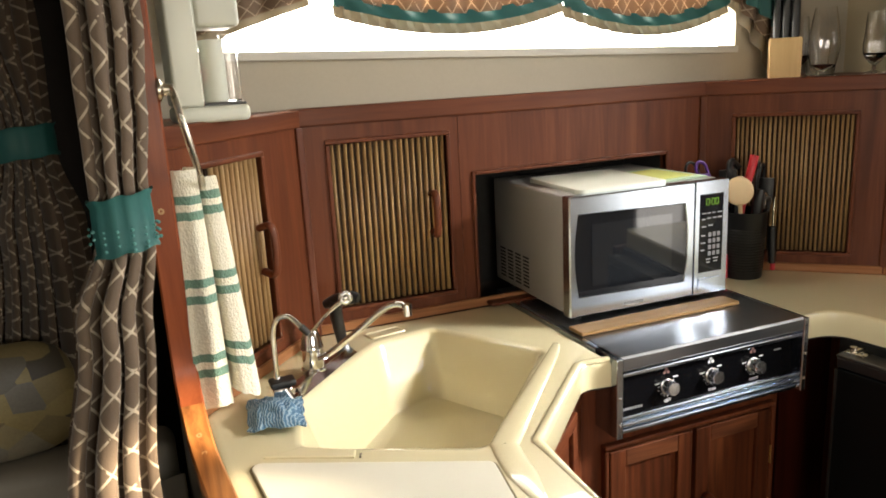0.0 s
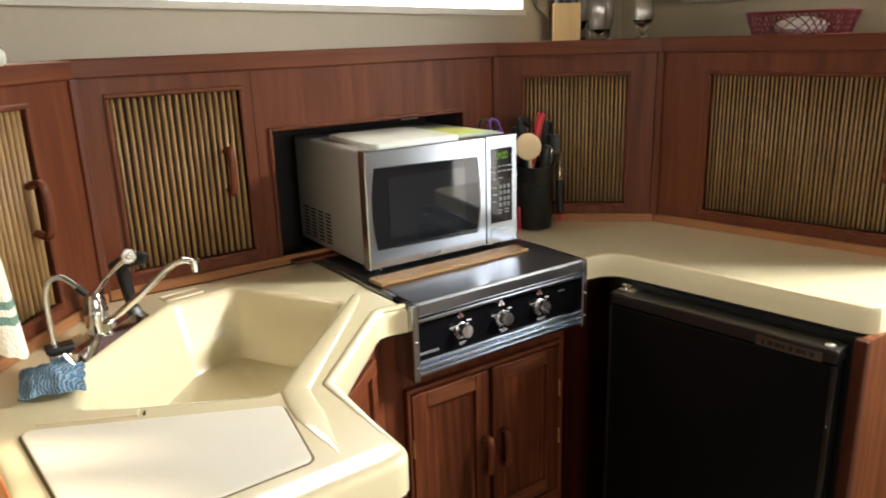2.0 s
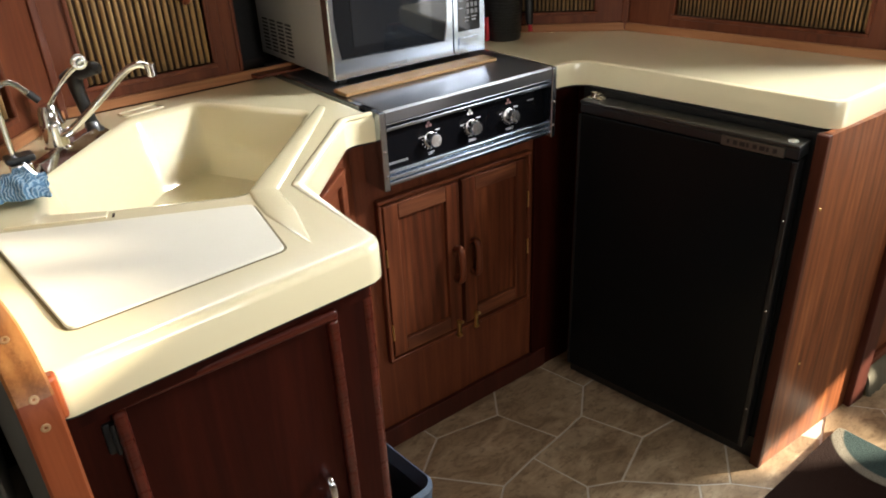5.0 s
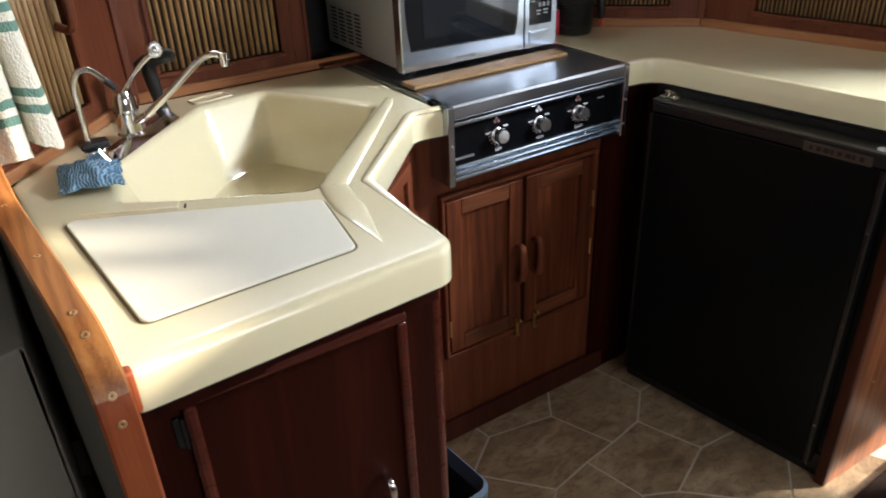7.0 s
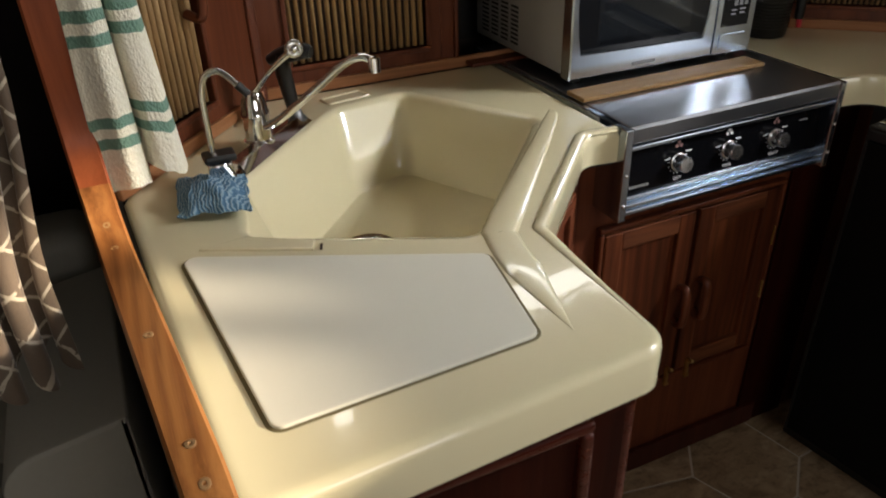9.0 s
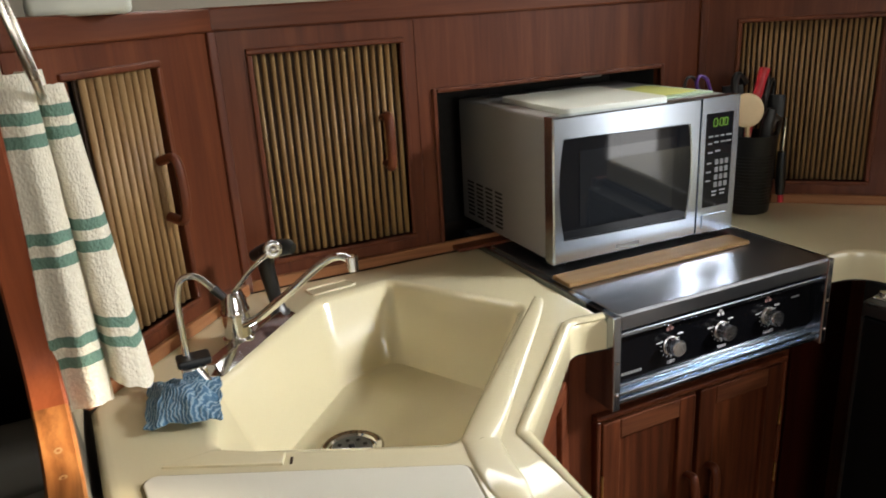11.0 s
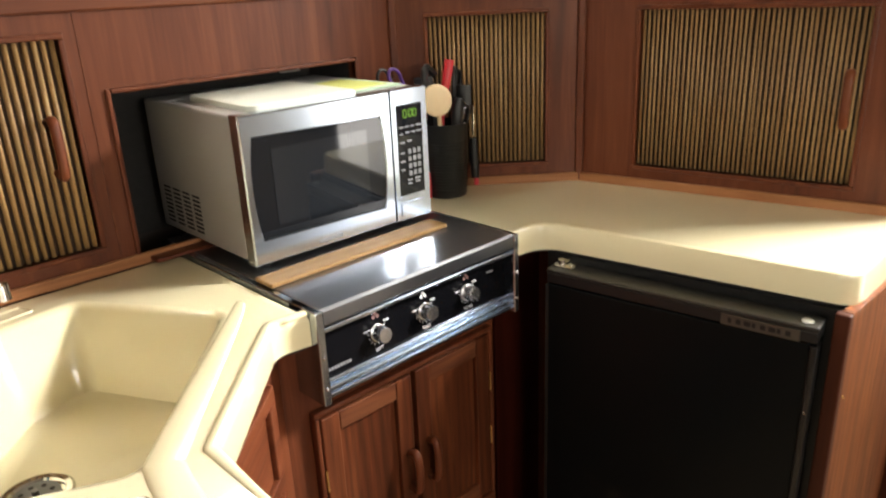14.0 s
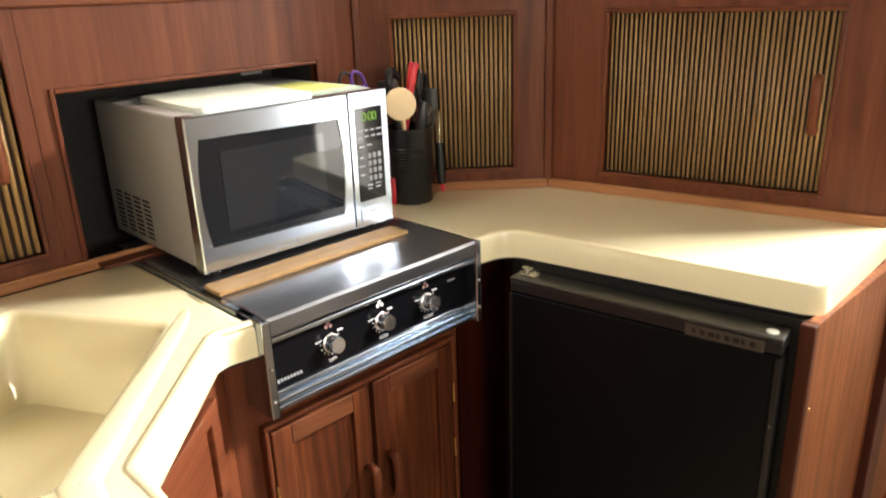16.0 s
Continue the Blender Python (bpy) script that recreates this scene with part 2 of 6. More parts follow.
def lattice_cloth(name="brown lattice curtain", base=(0.15, 0.102, 0.066), line=(0.52, 0.44, 0.33), size=(0.038, 0.052)):
    m = material(name, base, 0.6)
    n = Nodes(m)
    n.b.inputs["Sheen Weight"].default_value = 0.3
    uv = n.add("ShaderNodeTexCoord")
    s = n.add("ShaderNodeSeparateXYZ")
    n.link(uv.outputs["UV"], s.inputs[0])
    u, v = n.math("DIVIDE", s.outputs[0], size[0]), n.math("DIVIDE", s.outputs[1], size[1])
    wob = n.math("MULTIPLY", n.noise(n.coords(), 30.0), 0.10)
    one = n.math("ABSOLUTE", n.math("SUBTRACT", n.math("FRACT", n.math("ADD", n.math("ADD", u, v), wob)), 0.5))
    two = n.math("ABSOLUTE", n.math("SUBTRACT", n.math("FRACT", n.math("SUBTRACT", u, v)), 0.5))
    near = n.math("MINIMUM", one, two)
    lines = n.math("LESS_THAN", near, 0.045)
    weave = n.noise(n.coords(), 420.0, 2)
    gap = n.math("GREATER_THAN", n.noise(n.coords(), 70.0), 0.40)
    c = n.mix(n.math("MULTIPLY", weave, 0.5), base, tuple(x * 0.5 for x in base))
    n.color(n.mix(n.math("MULTIPLY", lines, gap), c, line))
    n.bump(weave, 0.3, 0.001)
    return m


curtain_mat = lattice_cloth()
lace_mat = speckled("grey lace ruffle", (0.30, 0.26, 0.20), 0.9, 160, 0.6, 0.6)
valance_mat = lattice_cloth("thin backlit lattice cloth", (0.30, 0.20, 0.13), (0.62, 0.48, 0.34), (0.038, 0.052))


def lets_light_through(m, share):
    """Thin cloth: part of the light passes through it."""
    t = m.node_tree
    b, out = t.nodes["Principled BSDF"], t.nodes["Material Output"]
    tr, mx = t.nodes.new("ShaderNodeBsdfTranslucent"), t.nodes.new("ShaderNodeMixShader")
    mx.inputs[0].default_value = share
    t.links.new(b.inputs["Base Color"].links[0].from_socket, tr.inputs["Color"])
    t.links.new(b.outputs[0], mx.inputs[1])
    t.links.new(tr.outputs[0], mx.inputs[2])
    t.links.new(mx.outputs[0], out.inputs["Surface"])


lets_light_through(valance_mat, 0.45)
lets_light_through(lace_mat, 0.45)


def towel_material():
    m = material("cream waffle towel", (0.78, 0.74, 0.62), 0.95)
    n = Nodes(m)
    c = n.add("ShaderNodeTexCoord")
    s = n.add("ShaderNodeSeparateXYZ")
    n.link(c.outputs["UV"], s.inputs[0])
    total = None
    for at in (0.062, 0.088, 0.185, 0.212, 0.318, 0.342):
        hit = n.math("LESS_THAN", n.math("ABSOLUTE", n.math("SUBTRACT", s.outputs[1], at)), 0.0068)
        total = hit if total is None else n.math("MAXIMUM", total, hit)
    w = n.add("ShaderNodeTexVoronoi", Scale=190.0)
    n.link(c.outputs["UV"], w.inputs["Vector"])
    fuzz = n.noise(n.coords(), 300.0)
    base = n.mix(n.math("MULTIPLY", w.outputs["Distance"], 0.5), (0.90, 0.86, 0.72), (0.72, 0.65, 0.49))
    green = n.mix(n.math("MULTIPLY", fuzz, 0.6), (0.13, 0.25, 0.19), (0.24, 0.36, 0.28))
    n.color(n.mix(total, base, green))
    n.bump(n.math("ADD", w.outputs["Distance"], fuzz), 0.7, 0.002)
    return m


towel_mat = towel_material()


def cloth_material():
    m = material("blue striped dishcloth", (0.12, 0.24, 0.36), 0.95)
    n = Nodes(m)
    w = n.add("ShaderNodeTexWave", Scale=60.0, Distortion=6.0, Detail=3.0)
    w.inputs["Detail Scale"].default_value = 1.5
    n.link(n.coords((1, 1, 1), (0.5, 0.3, 0.6)), w.inputs["Vector"])
    n.color(n.ramp(w.outputs["Fac"], (0.2, (0.07, 0.16, 0.26)), (0.6, (0.13, 0.25, 0.36)), (0.9, (0.30, 0.42, 0.50))))
    n.bump(w.outputs["Fac"], 0.5, 0.002)
    return m


cloth_mat = cloth_material()


def mat_material():
    m = material("brown mat with teal rings", (0.05, 0.025, 0.02), 0.95)
    n = Nodes(m)
    c = n.add("ShaderNodeTexCoord")
    mp = n.add("ShaderNodeMapping")
    n.link(c.outputs["Object"], mp.inputs[0])
    d = n.add("ShaderNodeVectorMath")
    d.operation = "DISTANCE"
    d.inputs[1].default_value = (0.47, 0.30, 0)
    n.link(mp.outputs[0], d.inputs[0])
    dist = d.outputs["Value"]
    ring = n.ramp(dist, (0.0, (0.055, 0.095, 0.092)), (0.125, (0.055, 0.095, 0.092)), (0.13, (0.30, 0.28, 0.22)), (0.155, (0.30, 0.28, 0.22)), (0.16, (0.020, 0.009, 0.006)))
    pile = n.noise(n.coords(), 260.0, 3)
    n.color(n.mix(n.math("MULTIPLY", pile, 0.7), ring, (0.008, 0.004, 0.003)))
    n.bump(pile, 0.8, 0.004)
    return m


mat_mat = mat_material()
mat_mat.node_tree.nodes["Principled BSDF"].inputs["Specular IOR Level"].default_value = 0.1
fridge_black.node_tree.nodes["Principled BSDF"].inputs["Specular IOR Level"].default_value = 0.10
# Darker red wood; part of the sink front's shade is in its colour.
dark_red_up = wood("dark red mahogany with shade in colour", (0.007, 0.0010, 0.0006), (0.022, 0.0031, 0.0015), (0.044, 0.0072, 0.0032), "z", 0.45, 0.0)
red_gloss = wood("dark red gloss moulding", (0.018, 0.0026, 0.0013), (0.055, 0.0078, 0.0036), (0.10, 0.0165, 0.0075), "x", 0.24, 0.8)
edge_wood = wood("dark red edge strip", (0.016, 0.004, 0.002), (0.045, 0.011, 0.0045), (0.085, 0.022, 0.009), "z", 0.45, 0.05)
post_wood = wood("dark red post", (0.025, 0.006, 0.004), (0.055, 0.013, 0.008), (0.09, 0.022, 0.012), "z", 0.35)
edge_strip = metal("black edge strip", (0.06, 0.06, 0.06), 0.38)
door_cap = speckled("dull grey-brown lacquered metal", (0.009, 0.008, 0.0065), 0.36, 150, 0.25, 0.05, coat=0.3)
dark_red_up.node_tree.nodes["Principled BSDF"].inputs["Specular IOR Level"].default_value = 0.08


# ---- mesh helpers ----
def thing(name, m, label, category, group="", kind=""):
    ob = new(name)
    ob.empty_display_size = 0.05
    ob.matrix_world = m
    return tagged(ob, label, category, group, kind)


def part(name, bm, mat, parent, label="", smooth=False):
    me = bpy.data.meshes.new(name)
    bm.normal_update()
    if smooth:
        for f in bm.faces:
            f.smooth = True
    bm.to_mesh(me)
    bm.free()
    me.materials.append(mat)
    if smooth:
        me.set_sharp_from_angle(angle=radians(40))
    ob = new(name, me)
    ob.parent = parent
    if label:
        tagged(ob, label)
    return ob


def solo(name, bm, mat, m, label, category, group="", kind="", smooth=False):
    ob = part(name, bm, mat, None, "", smooth)
    ob.matrix_world = m
    return tagged(ob, label, category, group, kind)


def box(bm, x0, x1, y0, y1, z0, z1, bevel=0.0, seg=2):
    vs = bmesh.ops.create_cube(bm, size=1.0)["verts"]
    for v in vs:
        v.co = Vector((x0 + (v.co.x + 0.5) * (x1 - x0), y0 + (v.co.y + 0.5) * (y1 - y0), z0 + (v.co.z + 0.5) * (z1 - z0)))
    if bevel:
        es = list({e for v in vs for e in v.link_edges})
        bmesh.ops.bevel(bm, geom=es, offset=bevel, segments=seg, affect="EDGES", profile=0.5)
    return bm


def boxed(*args, **kw):
    return box(bmesh.new(), *args, **kw)


def cyl(bm, a, b, r0, r1=None, seg=20, caps=True):
    a, b = Vector(a), Vector(b)
    way = b - a
    m = Matrix.Translation((a + b) / 2) @ way.to_track_quat("Z", "Y").to_matrix().to_4x4()
    bmesh.ops.create_cone(bm, cap_ends=caps, segments=seg, radius1=r0, radius2=r0 if r1 is None else r1, depth=way.length, matrix=m)
    return bm


def ball(bm, c, r, squash=1.0, u=14, v=9):
    bmesh.ops.create_uvsphere(bm, u_segments=u, v_segments=v, radius=r, matrix=Matrix.Translation(c) @ Matrix.Diagonal((1, 1, squash, 1)))
    return bm


def glide(points, steps=6):
    """Catmull-Rom through the points."""
    p = [Vector(q) for q in points]
    p = [2 * p[0] - p[1], *p, 2 * p[-1] - p[-2]]
    out = []
    for i in range(1, len(p) - 2):
        for s in range(steps):
            t = s / steps
            a, b, c, d = p[i - 1], p[i], p[i + 1], p[i + 2]
            out.append(0.5 * (2 * b + (c - a) * t + (2 * a - 5 * b + 4 * c - d) * t * t + (3 * b - a - 3 * c + d) * t ** 3))
    return out + [p[-2]]


def tube(bm, points, radius, seg=12, flat=1.0, closed=False, steps=6):
    """A round tube along a smooth line; radius: one number or a function of 0..1."""
    pts = glide(points, steps) if steps else [Vector(q) for q in points]
    if closed:
        pts = pts[:-1]
    rings, up, count = [], None, len(pts)
    for i, q in enumerate(pts):
        ahead = pts[(i + 1) % count] - pts[i - 1] if closed else pts[min(i + 1, count - 1)] - pts[max(i - 1, 0)]
        ahead.normalize()
        if up is None:
            up = ahead.orthogonal().normalized() if abs(ahead.z) > 0.95 else Vector((0, 0, 1))
        side = ahead.cross(up).normalized()
        up = side.cross(ahead).normalized()
        r = radius(i / max(1, count - 1)) if callable(radius) else radius
        rings.append([bm.verts.new(q + r * (math.cos(a) * side + flat * math.sin(a) * up)) for a in (2 * math.pi * k / seg for k in range(seg))])
    pairs = list(zip(rings, rings[1:])) + ([(rings[-1], rings[0])] if closed else [])
    for a, b in pairs:
        for k in range(seg):
            bm.faces.new((a[k], a[(k + 1) % seg], b[(k + 1) % seg], b[k]))
    if not closed:
        bm.faces.new(rings[0][::-1])
        bm.faces.new(rings[-1])
    bmesh.ops.recalc_face_normals(bm, faces=bm.faces)
    return bm


def lathe(bm, profile, c=(0, 0, 0), seg=24):
    """A turned body from (radius, height) pairs, about z."""
    rings = [[bm.verts.new((c[0] + r * math.cos(a), c[1] + r * math.sin(a), c[2] + z)) for a in (2 * math.pi * k / seg for k in range(seg))] for r, z in profile]
    for a, b in zip(rings, rings[1:]):
        for k in range(seg):
            bm.faces.new((a[k], a[(k + 1) % seg], b[(k + 1) % seg], b[k]))
    bm.faces.new(rings[0][::-1])
    bm.faces.new(rings[-1])
    bmesh.ops.recalc_face_normals(bm, faces=bm.faces)
    return bm


def sheet(bm, place, nu, nv, size=(1, 1), thick=0.0):
    """A cloth: place(u, v) for u, v in 0..1, with a UV map in metres."""
    uvs = bm.loops.layers.uv.new("uv")
    grid = [[bm.verts.new(place(i / nu, j / nv)) for i in range(nu + 1)] for j in range(nv + 1)]
    for j in range(nv):
        for i in range(nu):
            f = bm.faces.new((grid[j][i], grid[j][i + 1], grid[j + 1][i + 1], grid[j + 1][i]))
            for loop, (a, b) in zip(f.loops, ((i, j), (i + 1, j), (i + 1, j + 1), (i, j + 1))):
                loop[uvs].uv = (a / nu * size[0], b / nv * size[1])
    if thick:
        bmesh.ops.recalc_face_normals(bm, faces=bm.faces)
        bmesh.ops.solidify(bm, geom=bm.faces[:], thickness=thick)
    return bm


def rounded(poly, radii, seg=6):
    """The polygon with its corners rounded by the given radii."""
    out, count = [], len(poly)
    for i, (p, r) in enumerate(zip(poly, radii)):
        p, a, b = Vector(p), Vector(poly[i - 1]), Vector(poly[(i + 1) % count])
        if not r:
            out.append(p)
            continue
        da, db = (a - p).normalized(), (b - p).normalized()
        half = da.angle(db) / 2
        d = r / math.tan(half)
        c = p + (da + db).normalized() * r / math.sin(half)
        s, e = p + da * d, p + db * d
        for k in range(seg + 1):
            q = (s - c).lerp(e - c, k / seg)
            out.append(c + q.normalized() * r)
    return out


def inset(poly, d):
    """The polygon (counter-clockwise) moved inwards by d."""
    out, count = [], len(poly)
    for i, p in enumerate(poly):
        a, b = (p - poly[i - 1]).normalized(), (poly[(i + 1) % count] - p).normalized()
        na, nb = Vector((-a.y, a.x)), Vector((-b.y, b.x))
        n = (na + nb).normalized()
        out.append(p + n * d / max(0.4, n.dot(na)))
    return out


def loop_at(bm, poly, z):
    return [bm.verts.new((p.x, p.y, z)) for p in poly]


def bridge(bm, a, b):
    count = len(a)
    for k in range(count):
        bm.faces.new((a[k], a[(k + 1) % count], b[(k + 1) % count], b[k]))


def rim_edges(bm, ring):
    return [bm.edges.get((ring[k], ring[(k + 1) % len(ring)])) or bm.edges.new((ring[k], ring[(k + 1) % len(ring)])) for k in range(len(ring))]


def fill(bm, *rings):
    es = [e for r in rings for e in rim_edges(bm, r)]
    bmesh.ops.triangle_fill(bm, use_beauty=True, use_dissolve=False, edges=es)


def slab(bm, poly, z0, z1, soft=0.006):
    """A slab with a rounded upper edge."""
    low, side = loop_at(bm, poly, z0), loop_at(bm, poly, z1 - soft)
    mid, top = loop_at(bm, inset(poly, soft * 0.3), z1 - soft * 0.3), loop_at(bm, inset(poly, soft), z1)
    for a, b in ((low, side), (side, mid), (mid, top)):
        bridge(bm, a, b)
    flat = loop_at(bm, inset(poly, soft + 0.0015), z1)
    bridge(bm, top, flat)
    fill(bm, flat)
    fill(bm, low)
    bmesh.ops.recalc_face_normals(bm, faces=bm.faces)
    return bm


def pieces(length, z0, z1, holes):
    """The rectangles that are left of a face round its rectangular holes (u0, u1, z0, z1)."""
    cuts = sorted({0.0, length, *(h[0] for h in holes), *(h[1] for h in holes)})
    out = []
    for a, b in zip(cuts, cuts[1:]):
        z = z0
        for h in sorted((h for h in holes if h[0] <= a + 1e-6 and h[1] >= b - 1e-6), key=lambda h: h[2]):
            if h[2] > z + 1e-6:
                out.append((a, b, z, h[2]))
            z = h[3]
        if z < z1 - 1e-6:
            out.append((a, b, z, z1))
    return out


def words(text, size, mat, parent, m, label):
    cu = bpy.data.curves.new("lettering", "FONT")
    cu.body, cu.size, cu.align_x, cu.align_y = text, size, "CENTER", "CENTER"
    tmp = bpy.data.objects.new("lettering", cu)
    me = bpy.data.meshes.new_from_object(tmp)
    bpy.data.objects.remove(tmp)
    me.materials.append(mat)
    ob = new("lettering", me)
    ob.parent, ob.matrix_local = parent, m
    return tagged(ob, label)


def screw(parent, m):
    bm = bmesh.new()
    lathe(bm, [(0.0001, -0.002), (0.0050, -0.002), (0.0050, 0.0002), (0.0042, 0.0005), (0.0020, 0.0005), (0.0014, -0.0006), (0.0001, -0.0006)], seg=14)
    ob = part("screw", bm, screw_mat, parent)
    ob.matrix_local = m
    return ob


def pull_handle(parent, u, z0, z1, out=-0.032, y=0.0):
    """A bowed wooden pull, upright."""
    bm = bmesh.new()
    tube(bm, [(u, y + 0.004, z0 + 0.012), (u, y + out * 0.7, z0 + 0.006), (u, y + out, z0 + 0.03), (u, y + out, z1 - 0.03), (u, y + out * 0.7, z1 - 0.006), (u, y + 0.004, z1 - 0.012)], 0.0102, 10, 0.8)
    return part("handle", bm, wood_up, parent, "bowed dark wooden pull handle", True)


# ---- structure ----
FLAT = pose(0, 0, 0)
FZ = -0.105


def setting(name, bm, mat, label, category, smooth=False):
    return solo(name, bm, mat, FLAT, label, category, "", "structure", smooth)


floor = setting("floor", boxed(-1.7, 3.4, -1.3, 2.2, FZ - 0.06, FZ - 0.002), grout, "pale grout bed under stone-look vinyl flooring", "floor")

# hull side behind the galley, with the long window
WIN = (0.388, 1.910)
WALL_Y = 1.925


def wedge(bm, x0, x1, y0, y1, za, zb, zc, zd):
    """A block whose lower edge runs from za to zb and whose upper edge runs from zc to zd."""
    vs = [bm.verts.new(c) for c in ((x0, y0, za), (x1, y0, zb), (x1, y0, zd), (x0, y0, zc), (x0, y1, za), (x1, y1, zb), (x1, y1, zd), (x0, y1, zc))]
    for f in ((0, 1, 2, 3), (5, 4, 7, 6), (4, 0, 3, 7), (1, 5, 6, 2), (3, 2, 6, 7), (4, 5, 1, 0)):
        bm.faces.new([vs[k] for k in f])


bm = bmesh.new()
for x0, x1, za, zb, zc, zd in ((0.278, WIN[0], 1.447, 1.447, 2.2, 2.2), (WIN[1], 2.62, 1.447, 1.447, 2.2, 2.2), (*WIN, 1.447, 1.447, 1.572, 1.532), (*WIN, 1.94, 1.94, 2.2, 2.2)):
    wedge(bm, x0, x1, WALL_Y, WALL_Y + 0.07, za, zb, zc, zd)
bmesh.ops.recalc_face_normals(bm, faces=bm.faces)
setting("wall_north", bm, wall_grey, "grey vinyl-covered hull wall above the galley", "wall")
setting("wall_north_low", boxed(0.262, 3.4, 2.10, 2.20, FZ, 2.2), wall_dark, "hull side behind the lockers in shade-dark colour", "wall")

window = thing("window_1", FLAT, "long low galley window full of white daylight", "window", kind="structure")
bm = bmesh.new()
wedge(bm, WIN[0], WIN[1], WALL_Y - 0.014, WALL_Y + 0.006, 1.566, 1.526, 1.585, 1.545)
wedge(bm, WIN[0], WIN[1], WALL_Y + 0.006, WALL_Y + 0.065, 1.566, 1.526, 1.578, 1.538)
bmesh.ops.recalc_face_normals(bm, faces=bm.faces)
part("window_sill", bm, speckled("weathered aluminium", (0.55, 0.53, 0.48), 0.45, 80, 0.3, 0.1), window, "grey metal window rail")
solo("backdrop", boxed(0.27, 2.62, 2.075, 2.085, 1.45, 2.18), outside, FLAT, "bright white haze outside the window", "backdrop", "", "structure")

setting("wall_saloon_side", boxed(-1.7, 0.262, 2.10, 2.20, FZ, 2.2), wall_dark, "saloon hull side, its shade put into the colour", "wall")
# outer walls of the cabin, unseen; openings let the sun in and shape it
bm = bmesh.new()
for u0, u1, z0, z1 in pieces(3.5, FZ, 2.2, [(1.05, 1.40, 0.275, 0.430), (0.27, 0.75, 1.84, 2.08)]):
    box(bm, 3.4, 3.48, -1.3 + u0, -1.3 + u1, z0, z1)
setting("wall_east", bm, wall_pale, "unseen pale cabin side, slots added to shape the sun", "wall")
# Unseen wall; its opening is added for the aft fill lamp.
bm = bmesh.new()
for u0, u1, z0, z1 in pieces(5.1, FZ, 2.2, [(2.05, 3.15, 1.22, 1.76)]):
    box(bm, u0 - 1.7, u1 - 1.7, -1.3, -1.22, z0, z1)
setting("wall_south", bm, wall_pale, "unseen pale bulkhead, opening added for the aft fill lamp", "wall")
# Unseen frame without a pane, added to go with the doorway lamp.
door_1 = thing("door_1", pose(3.392, -0.93, FZ, 0, 0, 0), "unseen door frame added behind the doorway lamp", "door", kind="structure")
for y0, y1, z0, z1 in ((-0.31, -0.25, 0.02, 2.1), (0.25, 0.31, 0.02, 2.1), (-0.25, 0.25, 0.02, 0.10), (-0.25, 0.25, 2.04, 2.1)):
    part("door_frame", boxed(-0.02, 0.006, y0, y1, z0, z1, 0.003), wood_up, door_1)
# Unseen end wall; its opening is added for the west fill lamp.
bm = bmesh.new()
for u0, u1, z0, z1 in pieces(3.5, FZ, 2.2, [(0.43, 1.37, 1.46, 1.98)]):
    box(bm, -1.78, -1.7, u0 - 1.3, u1 - 1.3, z0, z1)
setting("wall_west", bm, wall_dark, "unseen saloon end wall, opening added for the fill lamp", "wall")
bm = bmesh.new()
for u0, u1, z0, z1 in pieces(5.26, -1.3, 2.2, [(4.50, 5.10, 0.0, 0.57)]):
    box(bm, u0 - 1.78, u1 - 1.78, z0, z1, 2.2, 2.26)
setting("ceiling", bm, ceiling_mat, "off-white cabin headliner with an added opening", "ceiling")
# Unseen cover added over the opening so no sun beam falls through.
sun_cover = thing("hatch_sun_cover", pose(2.72, 0.0, 2.2), "unseen hatch cover added to keep the sun out", "window", kind="structure")
part("pane", boxed(0.0, 0.60, 0.0, 0.57, 0.035, 0.045), frosted, sun_cover, "white sheet that blocks the sun")
for a in ((0.0, 0.60, 0.0, 0.02), (0.0, 0.60, 0.55, 0.57), (0.0, 0.02, 0.02, 0.55), (0.58, 0.60, 0.02, 0.55)):
    part("frame", boxed(*a, 0.002, 0.034, 0.003), nickel, sun_cover)

# side wall above the right-hand lockers
E0, E1 = Vector((2.128, 1.556)), Vector((2.292, 0.778))
ALONG = (E1 - E0).normalized()
OUT = Vector((-ALONG.y, ALONG.x))
e_angle = math.degrees(math.atan2(ALONG.y, ALONG.x))
bm = bmesh.new()
for u0, u1, z0, z1 in pieces(1.42, FZ, 2.2, []):
    box(bm, u0 - 0.62, u1 - 0.62, 0.30, 0.34, z0, z1)
setting("wall_galley_side", bm, wall_cream, "cream laminate wall above the side lockers", "wall").matrix_world = pose(E0.x, E0.y, 0, 0, 0, e_angle)
bm = bmesh.new()
box(bm, 0.775, 0.80, 0.002, 0.30, 0.9, 1.444, 0.002)
end_wall = setting("wall_locker_end", bm, trim_wood, "light wooden end board of the lockers", "wall")
end_wall.matrix_world = pose(E0.x, E0.y, 0, 0, 0, e_angle)

# shelf on top of the lockers
bm = bmesh.new()
slab(bm, [Vector(p) for p in ((0.262, 1.53), (0.282, 1.54), (0.585, 1.88), (1.772, 1.892), (2.128, 1.558), (2.290, 0.782), (2.585, 0.84), (2.40, 1.85), (2.37, 1.995), (0.282, 1.995))], 1.425, 1.446, 0.002)
setting("shelf", bm, wood_across, "dark wooden shelf top along the hull", "shelf")


# ---- lockers above the counter ----
def slat_mesh(height, width):
    bm = bmesh.new()
    tube(bm, [(0, 0, 0), (0, 0, height)], width / 2, 8, 0.62, steps=0)
    me = bpy.data.meshes.new("slat")
    for f in bm.faces:
        f.smooth = len(f.verts) == 4
    bm.to_mesh(me)
    bm.free()
    me.materials.append(slat_mat)
    return me


